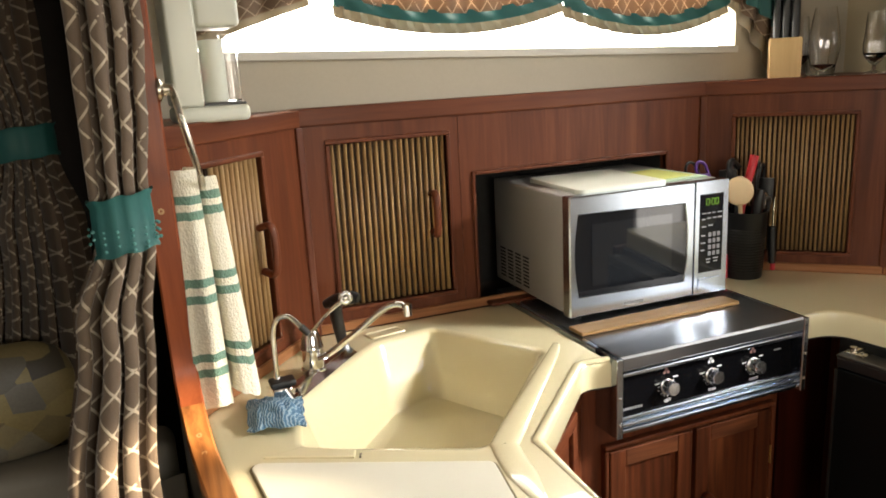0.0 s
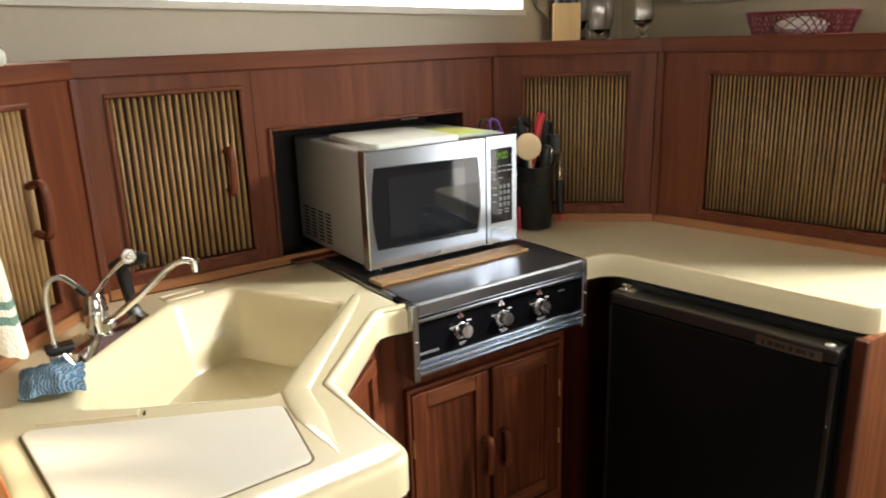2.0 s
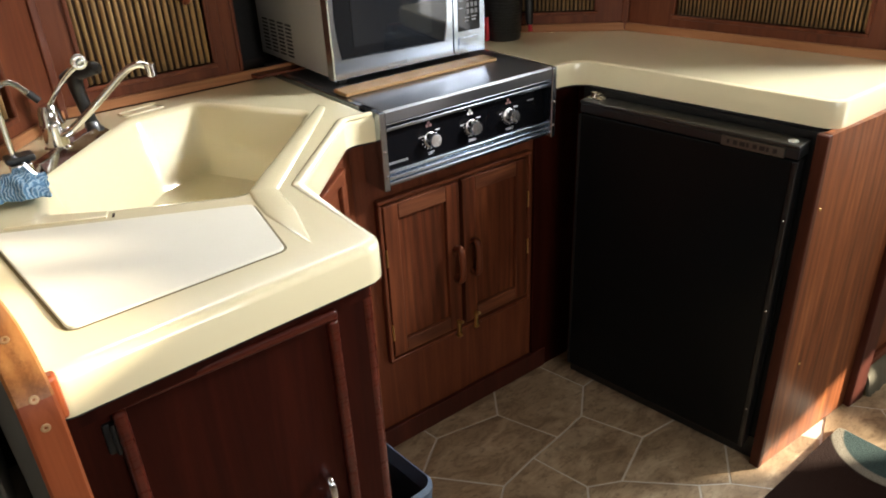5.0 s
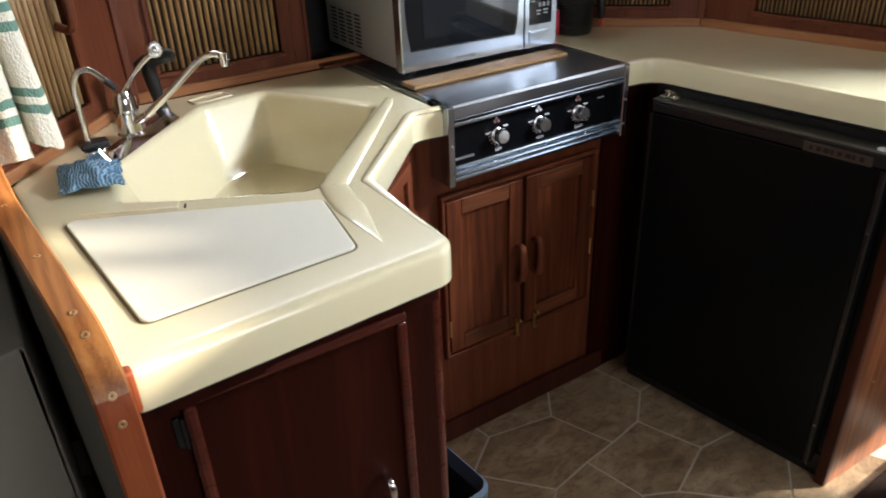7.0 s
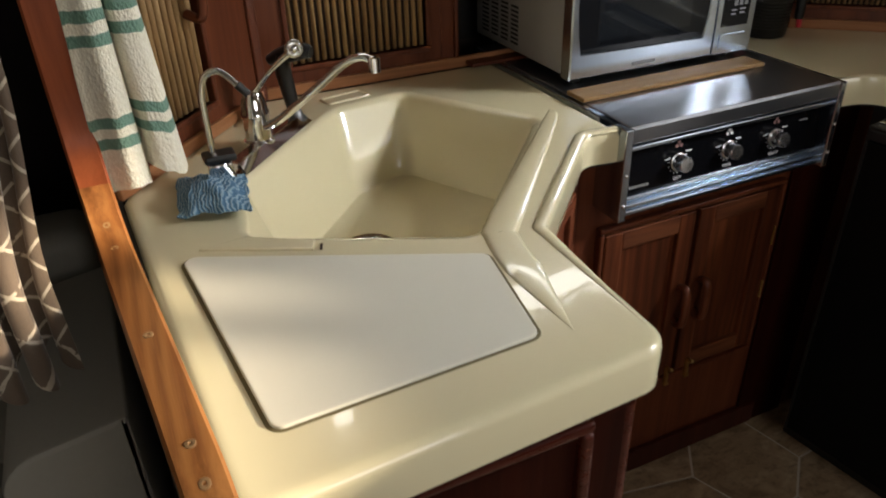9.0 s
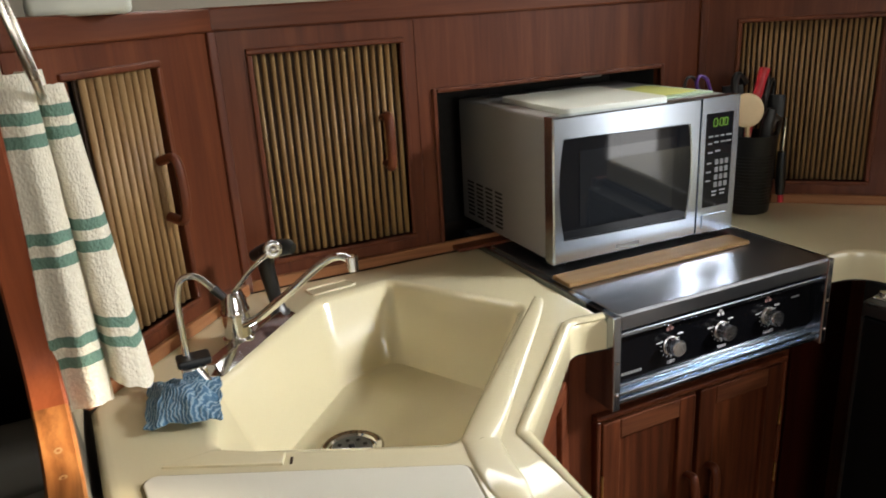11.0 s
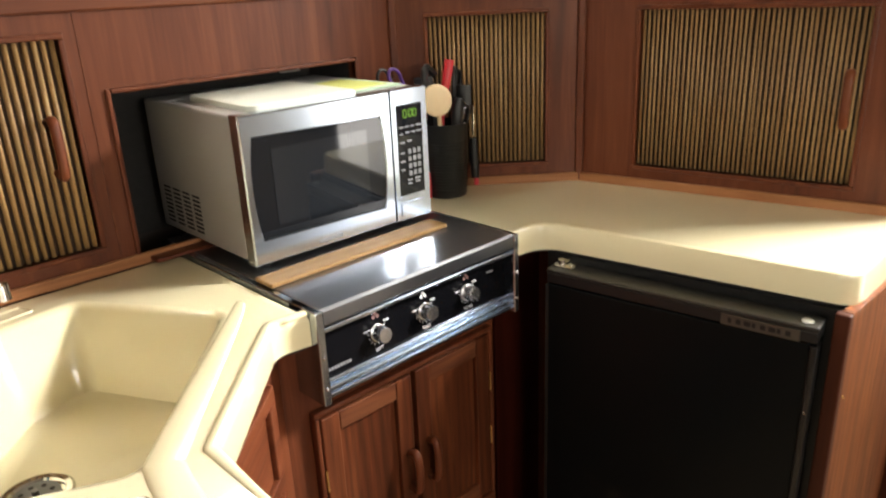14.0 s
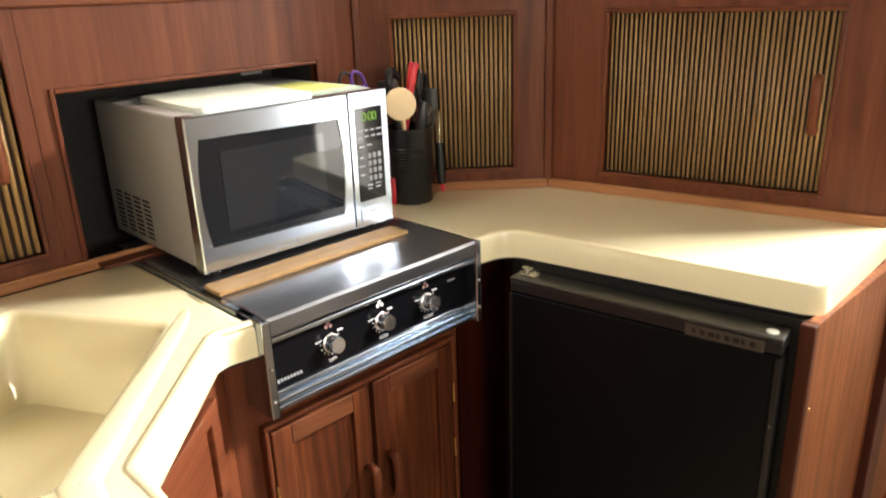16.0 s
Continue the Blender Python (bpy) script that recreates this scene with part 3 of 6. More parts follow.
def slat_door(parent, u0, u1, z0, z1, count, first=None, handle=None, label="locker door with a screen of upright bamboo slats"):
    """A framed screen of upright slats, set into the locker's face."""
    door = new("door")
    door.parent = parent
    tagged(door, label)
    w, d = 0.011, 0.006
    for a, b, c, e in ((u0 - w, u1 + w, z1, z1 + w), (u0 - w, u1 + w, z0 - w, z0), (u0 - w, u0, z0, z1), (u1, u1 + w, z0, z1)):
        part("bead", boxed(a, b, -d, 0.018, c, e, bevel=0.003), wood_up, door, "raised moulding strip")
    first = u0 if first is None else first
    part("backing", boxed(first, u1, 0.017, 0.021, z0, z1), slat_back, door, "dark brown backing")
    pitch = (u1 - first) / count
    me = slat_mesh(z1 - z0 - 0.002, pitch * 0.70)
    for k in range(count):
        s = new("slat", me)
        s.parent = door
        s.matrix_local = pose(first + (k + 0.5) * pitch + random.uniform(-0.0006, 0.0006), 0.0105 + random.uniform(-0.0008, 0.0008), z0 + 0.001, 0, random.uniform(-0.12, 0.12), 0)
    if handle:
        pull_handle(door, *handle)
    return door


def locker(name, start, end, holes, label, top, shade=None):
    start, end = Vector(start), Vector(end)
    run = end - start
    ob = thing(name, pose(start.x, start.y, 0, 0, 0, math.degrees(math.atan2(run.y, run.x))), label, "locker")
    bm = bmesh.new()
    length = run.length
    for u0, u1, z0, z1 in pieces(length, 0.90, 1.43, holes):
        box(bm, u0, u1, 0, 0.022, z0, z1)
    part("face_frame", bm, wood_up, ob)
    part("cap_rail", boxed(-0.004, length + 0.004, -0.011, 0.03, 1.408, top, 0.004), wood_across, ob)
    part("bottom_trim", boxed(0.0, length, -0.011, 0.0, 0.899, 0.923, 0.003), trim_wood, ob, "light teak strip along the counter")
    return ob, length


lk_a, la = locker("small_locker", (0.285, 1.54), (0.585, 1.876), [(0.095, 0.292, 0.957, 1.362)], "narrow mahogany locker, its slatted door slightly open", 1.4490)
slat_door(lk_a, 0.095, 0.292, 0.957, 1.362, 10, 0.130, (0.268, 1.105, 1.224))
# Dark sheet put in for the shade behind the half-open door.
part("interior", boxed(0.06, 0.36, 0.05, 0.054, 0.92, 1.40), niche_black, lk_a, "dark sheet for the locker's shaded inside")

lk_b, lb = locker("long_locker", (0.585, 1.89), (1.772, 1.89), [(0.077, 0.375, 0.957, 1.362), (0.451, 1.052, 0.90, 1.253)], "mahogany locker front with slatted door and microwave niche", 1.4500)
slat_door(lk_b, 0.077, 0.375, 0.957, 1.362, 19, None, (0.330, 1.108, 1.228))
for a in ((0.441, 0.451, -0.007, 0.012, 0.90, 1.263), (1.052, 1.062, -0.007, 0.012, 0.90, 1.263), (0.451, 1.052, -0.007, 0.012, 1.253, 1.263)):
    part("niche_moulding", boxed(*a, bevel=0.003), wood_up, lk_b)
# The cavity's shade is in these panels' colour.
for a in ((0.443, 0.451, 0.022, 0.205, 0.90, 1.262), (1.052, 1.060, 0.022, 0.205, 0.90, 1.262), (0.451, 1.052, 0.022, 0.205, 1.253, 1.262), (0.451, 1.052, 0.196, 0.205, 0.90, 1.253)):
    part("niche_lining", boxed(*a), niche_black, lk_b, "lining panel with the niche's shade in its colour")
part("stile_joint", boxed(0.409, 0.413, -0.0015, 0.002, 0.925, 1.405), wood_across, lk_b)

lk_d, ld = locker("diagonal_locker", (1.772, 1.89), E0, [(0.088, 0.392, 0.957, 1.345)], "mahogany diagonal locker with a bamboo slat screen", 1.4495)
slat_door(lk_d, 0.088, 0.392, 0.957, 1.345, 25)
lk_e, le = locker("side_locker", E0, E1, [(0.155, 0.655, 0.957, 1.345)], "wide mahogany side locker with a bamboo slat screen", 1.4505)
slat_door(lk_e, 0.155, 0.655, 0.957, 1.345, 44, None, (0.628, 1.088, 1.218))
for at, turn in (((0.590, 1.876), 24), ((1.766, 1.886), -20), ((2.122, 1.554), -60)):
    bm = bmesh.new()
    box(bm, -0.010, 0.010, -0.006, 0.02, 0.901, 1.41, 0.004, 3)
    setting("trim_corner_post", bm, wood_up, "upright mahogany corner moulding between lockers", "trim").matrix_world = pose(*at, 0, 0, 0, turn)


# ---- moulded counter with the sink ----
OUTLINE = [(0.325, 0.862), (0.809, 0.888), (0.819, 1.167), (1.052, 1.415), (1.1195, 1.405), (1.1195, 1.887), (0.587, 1.887), (0.30, 1.562), (0.29, 1.535)]
RADII = [0.028, 0.040, 0.03, 0.045, 0, 0, 0, 0, 0]
BASIN = [(0.440, 1.338), (0.725, 1.193), (1.022, 1.530), (0.858, 1.790), (0.705, 1.765), (0.470, 1.515)]
BASIN_R = [0.03, 0.035, 0.03, 0.03, 0.06, 0.05]
DRAIN = (0.672, 1.522)

sink = thing("sink_counter", FLAT, "cream moulded counter with a deep faceted sink and drainboard", "counter")
bm = bmesh.new()
outer = rounded([Vector(p) for p in OUTLINE], RADII)
rim = rounded([Vector(p) for p in BASIN], BASIN_R)
low, side = loop_at(bm, outer, 0.838), loop_at(bm, outer, 0.886)
mid, top = loop_at(bm, inset(outer, 0.0020), 0.8930), loop_at(bm, inset(outer, 0.0070), 0.8972)
back, deck = loop_at(bm, inset(outer, 0.013), 0.8985), loop_at(bm, inset(outer, 0.021), 0.8985)
for a, b in ((low, side), (side, mid), (mid, top), (top, back), (back, deck)):
    bridge(bm, a, b)
r0, r1 = loop_at(bm, inset(rim, -0.012), 0.8985), loop_at(bm, inset(rim, -0.003), 0.8965)
r2 = loop_at(bm, inset(rim, 0.004), 0.888)
bottom = rounded([Vector(p) for p in ((0.500, 1.362), (0.722, 1.238), (0.965, 1.515), (0.838, 1.755), (0.725, 1.715), (0.530, 1.505))], [0.05, 0.05, 0.04, 0.04, 0.06, 0.05])


def sloped_loop(poly, z):
    """A loop on the basin floor, which falls towards the drain."""
    return [bm.verts.new((p.x, p.y, z + 0.07 * (p - Vector(DRAIN)).length)) for p in poly]


r3, r4 = sloped_loop(inset(bottom, -0.010), 0.734), sloped_loop(bottom, 0.717)
r5 = sloped_loop(inset(bottom, 0.02), 0.711)
r6 = sloped_loop([Vector(DRAIN) + 0.06 * Vector((math.cos(a), math.sin(a))) for a in (2 * math.pi * k / 28 for k in range(28))], 0.709)
for a, b in ((r0, r1), (r1, r2), (r2, r3), (r3, r4), (r4, r5)):
    bridge(bm, a, b)
deck2, r00 = loop_at(bm, inset(outer, 0.0225), 0.8985), loop_at(bm, inset(rim, -0.0145), 0.8985)
bridge(bm, deck, deck2)
bridge(bm, r00, r0)
fill(bm, deck2, r00)
fill(bm, r5, r6)
fill(bm, r6)
bmesh.ops.recalc_face_normals(bm, faces=bm.faces)
part("top", bm, cream, sink, "", True)

# raised moulding that follows the basin and the drainboard
bm = bmesh.new()
line = [(1.068, 1.56), (1.037, 1.507), (0.781, 1.217), (0.749, 1.168), (0.732, 1.06), (0.720, 0.955)]
tube(bm, [(x, y, 0.8985) for x, y in line], lambda t: 0.024 * min(1, 2.6 * t, 4 * (1 - t)) + 0.0005, 18, 0.20, steps=8)
part("ridge", bm, cream, sink, "", True)
# raised lip along the aisle side, and the low step before the basin
bm = bmesh.new()
lip_line = rounded([Vector(p) for p in ((0.798, 0.925), (0.808, 1.171), (1.050, 1.424), (1.118, 1.416))], [0, 0.02, 0.035, 0], 8)
tube(bm, [(p.x, p.y, 0.8978) for p in lip_line], lambda t: 0.0108 * min(1, 14 * t + 0.15), 14, 0.5, steps=0)
part("lip", bm, cream, sink, "", True)
bm = bmesh.new()
slab(bm, [Vector(p) for p in ((0.372, 1.328), (0.511, 1.258), (0.520, 1.281), (0.438, 1.334))], 0.8980, 0.9025, 0.002)
part("step", bm, cream, sink, "", True)
# soap dish
bm = bmesh.new()
dish = rounded([Vector(p) for p in ((0.700, 1.790), (0.80, 1.805), (0.785, 1.848), (0.690, 1.832))], [0.01] * 4, 4)
a, b, c = loop_at(bm, dish, 0.899), loop_at(bm, inset(dish, 0.0015), 0.9020), loop_at(bm, inset(dish, 0.0045), 0.9020)
d = loop_at(bm, inset(dish, 0.0065), 0.8995)
for p, q in ((a, b), (b, c), (c, d)):
    bridge(bm, p, q)
fill(bm, d)
part("soap_dish", bm, cream, sink, "", True)
# strainer
strainer = new("strainer")
strainer.parent, strainer.location = sink, (DRAIN[0], DRAIN[1], 0.7135)
bm = bmesh.new()
lathe(bm, [(0.030, 0.0), (0.052, 0.0), (0.056, 0.003), (0.052, 0.0055), (0.044, 0.004), (0.040, -0.001), (0.030, -0.001)], seg=32)
part("flange", bm, chrome, strainer, "", True)
bm = bmesh.new()
lathe(bm, [(0.001, 0.001), (0.034, 0.001), (0.036, 0.004), (0.022, 0.003), (0.006, 0.002), (0.005, 0.013), (0.001, 0.014)], seg=24)
part("basket", bm, dark_steel, strainer, "dark strainer basket", True)
bm = bmesh.new()
for k in range(8):
    a = 2 * math.pi * k / 8
    cyl(bm, (0.024 * math.cos(a), 0.024 * math.sin(a), 0.0036), (0.024 * math.cos(a), 0.024 * math.sin(a), 0.0042), 0.004, seg=8)
part("holes", bm, niche_black, strainer)

# cutting board let into the drainboard
cut = thing("cutting_board", pose(0, 0, 0), "white fitted cutting board lying over the drainboard", "cutting board")
bm = bmesh.new()
slab(bm, rounded([Vector(p) for p in ((0.380, 0.950), (0.681, 0.962), (0.711, 1.140), (0.347, 1.320))], [0.014] * 4), 0.8985, 0.9025, 0.0015)
part("board", bm, board_mat, cut, "", True)
# Flat dark band that paints the shaded gap round the board.
bm = bmesh.new()
ring = rounded([Vector(p) for p in ((0.380, 0.950), (0.681, 0.962), (0.711, 1.140), (0.347, 1.320))], [0.014] * 4)
a, b = loop_at(bm, inset(ring, -0.0045), 0.8989), loop_at(bm, ring, 0.8989)
bridge(bm, a, b)
part("seam", bm, speckled("dark seam shade", (0.16, 0.13, 0.06), 0.8), sink, "thin dark band for the shaded gap round the board")
bm = bmesh.new()
box(bm, 0.006, 0.020, -0.0018, 0.0018, 0.0, 0.002, 0.0006)
notch = part("stop_clip", bm, slat_back, sink, "small dark rest clip")
notch.matrix_local = pose(0.5185, 1.250, 0.8985, 0, 0, 70)

# ---- counter to the right of the stove ----
OUT2 = [(1.6645, 1.412), (1.770, 1.400), (1.874, 0.757), (2.370, 0.762), (2.370, 0.800), (2.286, 0.800), (2.126, 1.552), (1.771, 1.887), (1.6645, 1.887)]
side_counter = thing("side_counter", FLAT, "cream moulded side counter over the refrigerator", "counter")
bm = bmesh.new()
slab(bm, rounded([Vector(p) for p in OUT2], [0.003, 0.065, 0.042, 0.01, 0, 0, 0, 0, 0], 8), 0.838, 0.90, 0.010)
part("top", bm, cream, side_counter, "", True)

for parent, ring in ((sink, rounded([Vector(p) for p in OUTLINE], RADII)), (side_counter, rounded([Vector(p) for p in OUT2], [0.003, 0.065, 0.042, 0.01, 0, 0, 0, 0, 0], 8))):
    bm = bmesh.new()
    a, b = loop_at(bm, inset(ring, 0.003), 0.8375), loop_at(bm, inset(ring, 0.005), 0.832)
    bridge(bm, a, b)
    bmesh.ops.recalc_face_normals(bm, faces=bm.faces)
    part("edge_seal", bm, niche_black, parent, "thin dark seal under the edge")

# ---- rail, post and partition at the end of the counter ----
partition = thing("partition", FLAT, "low partition lined in grey vinyl with a varnished wooden rail", "partition", kind="structure")


def shear(y):
    return 0.270 + (1.33 - y) * 0.086




def bent_strip(path, half, thick):
    """A strip of wood that follows a line of (y, z), lying across it."""
    bm = bmesh.new()
    rings = []
    e = 0.003
    for i, (y, z) in enumerate(path):
        a, b = Vector(path[max(0, i - 1)]), Vector(path[min(len(path) - 1, i + 1)])
        way = (b - a).normalized()
        c = shear(y)
        shape = [(-half, thick), (-half, e), (e - half, 0), (half - e, 0), (half, e), (half, thick)]
        rings.append([bm.verts.new((c + s, y - way.y * d, z + way.x * d)) for s, d in shape])
    for a, b in zip(rings, rings[1:]):
        for k in range(6):
            bm.faces.new((a[k], a[(k + 1) % 6], b[(k + 1) % 6], b[k]))
    bm.faces.new(rings[0])
    bm.faces.new(rings[-1][::-1])
    bmesh.ops.recalc_face_normals(bm, faces=bm.faces)
    return bm


curve = [(1.335 - 0.125 * (1 - math.cos(math.pi / 2 * k / 9)), 1.11 - 0.125 * math.sin(math.pi / 2 * k / 9)) for k in range(1, 10)]
part("post", bent_strip([(1.335, 2.19), (1.335, 1.6), (1.335, 1.15)] + curve[:4], 0.019, 0.020), rail_up, partition, "red-brown varnished post", True)
front = [(0.875 - 0.095 * math.sin(math.pi / 2 * k / 8), 0.985 - 0.095 * (1 - math.cos(math.pi / 2 * k / 8))) for k in range(1, 9)]
part("rail", bent_strip(curve[3:] + [(1.05, 0.985), (0.875, 0.985)] + front[:6], 0.019, 0.020), rail_sunlit, partition, "rail of varnished wood, sunlight put into its orange-brown", True)
part("end_strip", bent_strip(front[5:] + [(0.779, 0.6), (0.779, FZ + 0.002)], 0.019, 0.020), rail_up, partition, "upright varnished end strip", True)

bm = bmesh.new()
prof = [(0.800, FZ), (0.800, 0.90)] + [(0.875 - 0.075 * math.sin(math.pi / 2 * k / 6) , 0.965 - 0.075 * (1 - math.cos(math.pi / 2 * k / 6))) for k in range(6, -1, -1)] + [(1.21, 0.965)] + [(1.355 - 0.145 * (1 - math.cos(math.pi / 2 * k / 6)), 1.11 - 0.145 * math.sin(math.pi / 2 * k / 6)) for k in range(5, -1, -1)] + [(1.355, 2.19), (2.098, 2.19), (2.098, FZ)]
sides = [[bm.verts.new((shear(max(y, 0.8)) + s if y < 1.4 else 0.262 + s, y, z)) for y, z in prof] for s in (-0.015, 0.015)]
bm.faces.new(sides[0])
bm.faces.new(sides[1][::-1])
for k in range(len(prof)):
    j = (k + 1) % len(prof)
    bm.faces.new((sides[0][k], sides[1][k], sides[1][j], sides[0][j]))
bmesh.ops.recalc_face_normals(bm, faces=bm.faces)
bmesh.ops.triangulate(bm, faces=[f for f in bm.faces if len(f.verts) > 4])
part("panel", bm, vinyl_grey, partition, "dull grey vinyl lining")
part("inner_lining", boxed(0.279, 0.283, 1.36, 1.56, 0.90, 2.19), wall_cream, partition, "cream laminate face")
for a in (84, 65):
    y, z = 1.21 + 0.125 * math.cos(radians(a)), 1.11 - 0.125 * math.sin(radians(a))
    screw(partition, pose(shear(y), y, z, 90 - a, 0, 0))
for y in (1.037, 0.876):
    screw(partition, pose(shear(y), y, 0.9852, 0, 0, 20))
for a in (23, 66, 86):
    y, z = 0.875 - 0.095 * math.sin(radians(a)), 0.985 - 0.095 * (1 - math.cos(radians(a)))
    screw(partition, pose(shear(y), y, z, a, 0, 0))
for z in (1.055, 1.10, 1.33):
    screw(partition, pose(0.268, 1.3348, z + 0.004, 90 if z > 1.11 else 82, 0, 0))
bm = bmesh.new()
box(bm, 0.328, 0.346, 0.843, 0.862, 0.852, 0.912, 0.005)
part("corner_block", bm, rail_up, partition, "short orange-brown corner block")


# ---- base cabinets ----
def panel_door(parent, u0, u1, z0, z1, y, stile, up, across, fielded=True, label=""):
    """A framed door: two stiles, two rails and a recessed panel."""
    door = new("door")
    door.parent = parent
    if label:
        tagged(door, label)
    for a, b in ((u0, u0 + stile), (u1 - stile, u1)):
        part("stile", boxed(a, b, y - 0.018, y, z0, z1, 0.003), up, door)
    for a, b in ((z0, z0 + stile), (z1 - stile, z1)):
        part("rail", boxed(u0 + stile, u1 - stile, y - 0.018, y, a, b, 0.003), across, door)
    bm = bmesh.new()
    box(bm, u0 + stile - 0.001, u1 - stile + 0.001, y - 0.007, y - 0.001, z0 + stile - 0.001, z1 - stile + 0.001)
    part("panel", bm, up, door)
    return door


sink_cab = thing("sink_cabinet", FLAT, "dark mahogany cabinet under the sink counter", "cabinet")
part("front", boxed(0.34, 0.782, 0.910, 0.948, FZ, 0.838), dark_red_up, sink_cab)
bm = bmesh.new()
for a, b, c, d in ((0.393, 0.728, 0.782, 0.800), (0.393, 0.728, 0.10, 0.118), (0.393, 0.411, 0.118, 0.782), (0.710, 0.728, 0.118, 0.782)):
    box(bm, a, b, 0.912, 0.928, c, d, 0.006, 3)
sink_door = new("door")
sink_door.parent = sink_cab
tagged(sink_door, "dark door with a rounded raised moulding")
part("moulding", bm, red_gloss, sink_door, "glossy dark red moulding")
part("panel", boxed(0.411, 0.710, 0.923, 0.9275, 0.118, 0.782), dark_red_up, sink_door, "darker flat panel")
bm = bmesh.new()
tube(bm, [(0.668, 0.925, 0.44), (0.668, 0.898, 0.445), (0.668, 0.893, 0.47), (0.668, 0.898, 0.495), (0.668, 0.925, 0.50)], 0.007, 10)
part("handle", bm, chrome, sink_door, "curved chrome pull", True)
bm = bmesh.new()
box(bm, 0.378, 0.392, 0.922, 0.93, 0.715, 0.765, 0.003)
cyl(bm, (0.390, 0.919, 0.715), (0.390, 0.919, 0.765), 0.0035, seg=10)
part("hinge", bm, black_plastic, sink_door, "dark metal hinge", True)
bm = bmesh.new()
cyl(bm, (0.776, 0.922, FZ), (0.776, 0.922, 0.838), 0.0135, seg=16)
part("corner_bead", bm, red_gloss, sink_cab, "rounded corner moulding", True)
part("side", boxed(0.762, 0.782, 0.948, 1.19, FZ, 0.838), wood_deep, sink_cab)
part("pipe_cap", lathe(bmesh.new(), [(0.004, 0.812), (0.007, 0.815), (0.007, 0.832), (0.003, 0.837)], (0.788, 0.925, 0)), white_plastic, sink_cab, "small white plug under the counter edge")

bm = bmesh.new()
vs = [bm.verts.new(p) for z in (0.803, 0.8365) for p in ((0.338, 0.886, z), (0.780, 0.908, z), (0.780, 0.93, z), (0.338, 0.93, z))]
for f in ((0, 1, 2, 3), (7, 6, 5, 4), (0, 4, 5, 1), (1, 5, 6, 2), (2, 6, 7, 3), (3, 7, 4, 0)):
    bm.faces.new([vs[k] for k in f])
bmesh.ops.recalc_face_normals(bm, faces=bm.faces)
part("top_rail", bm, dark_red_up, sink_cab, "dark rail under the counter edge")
# the sink door sits close under the counter's edge
for o in sink_door.children:
    o.data.transform(Matrix.Translation((0.28, 0.10, 1.40)) @ Matrix.Scale(0.978, 4) @ Matrix.Translation((-0.28, -0.10, -1.40)))

diag = thing("diagonal_cabinet", pose(0.782, 1.19, 0, 0, 0, 42.5), "mahogany diagonal cabinet front beside the stove", "cabinet")
part("front", boxed(0, 0.402, 0, 0.02, FZ, 0.838), wood_up, diag)
for z0, z1 in ((0.60, 0.80), (0.38, 0.58), (0.16, 0.36)):
    d = new("drawer")
    d.parent = diag
    bm = bmesh.new()
    for a, b, c, e in ((0.05, 0.325, z1 - 0.03, z1), (0.05, 0.325, z0, z0 + 0.03), (0.05, 0.085, z0 + 0.03, z1 - 0.03), (0.29, 0.325, z0 + 0.03, z1 - 0.03)):
        box(bm, a, b, -0.014, 0, c, e, 0.003)
    part("frame", bm, wood_across, d)
    part("panel", boxed(0.085, 0.29, -0.004, -0.0005, z0 + 0.03, z1 - 0.03), wood_across, d)

for z in (0.42, 0.66):
    bm = bmesh.new()
    cyl(bm, (0.330, -0.006, z), (0.330, -0.006, z + 0.05), 0.004, seg=10)
    part("hinge", bm, brass, diag, "slim brass hinge")

stove_cab = thing("stove_cabinet", FLAT, "stained oak double-door cabinet under the stove", "cabinet")
bm = bmesh.new()
box(bm, 1.075, 2.02, 1.468, 1.488, FZ, 0.838)
part("front", bm, wood_up, stove_cab)
part("filler", boxed(1.662, 1.83, 1.458, 1.468, FZ, 0.836, 0.002), dark_red_up, stove_cab, "dark red filler board beside the refrigerator")
for a, b, c, d in ((1.134, 1.642, 0.655, 0.667), (1.134, 1.642, 0.185, 0.197), (1.134, 1.145, 0.197, 0.655), (1.631, 1.642, 0.197, 0.655)):
    part("moulding", boxed(a, b, 1.449, 1.468, c, d, 0.004, seg=3), wood_up, stove_cab, "thin moulding round the doors")
d1 = panel_door(stove_cab, 1.149, 1.383, 0.204, 0.648, 1.468, 0.043, oak_up, oak_across, label="worn oak door with a recessed panel")
d2 = panel_door(stove_cab, 1.395, 1.628, 0.206, 0.650, 1.468, 0.043, oak_up, oak_across, label="worn oak door with a recessed panel")
pull_handle(d1, 1.366, 0.360, 0.470, -0.028, 1.450)
pull_handle(d2, 1.424, 0.364, 0.474, -0.028, 1.450)
for door, u, z in ((d1, 1.366, 0.180), (d2, 1.428, 0.184)):
    bm = bmesh.new()
    box(bm, u - 0.005, u + 0.005, 1.442, 1.451, z, z + 0.05, 0.002)
    cyl(bm, (u, 1.440, z + 0.044), (u, 1.430, z + 0.052), 0.0045, seg=10)
    box(bm, u - 0.007, u + 0.007, 1.440, 1.450, z - 0.004, z + 0.004, 0.0015)
    part("latch", bm, brass, door, "small brass latch", True)
for u, z in ((1.147, 0.484), (1.147, 0.26), (1.6295, 0.35), (1.6295, 0.50)):
    bm = bmesh.new()
    cyl(bm, (u, 1.4482, z), (u, 1.4482, z + 0.048), 0.0026, seg=8)
    part("hinge", bm, brass, stove_cab, "slim brass hinge")
part("plinth", boxed(1.075, 1.72, 1.454, 1.468, FZ, -0.035, 0.003), post_wood, stove_cab, "dark kick board")

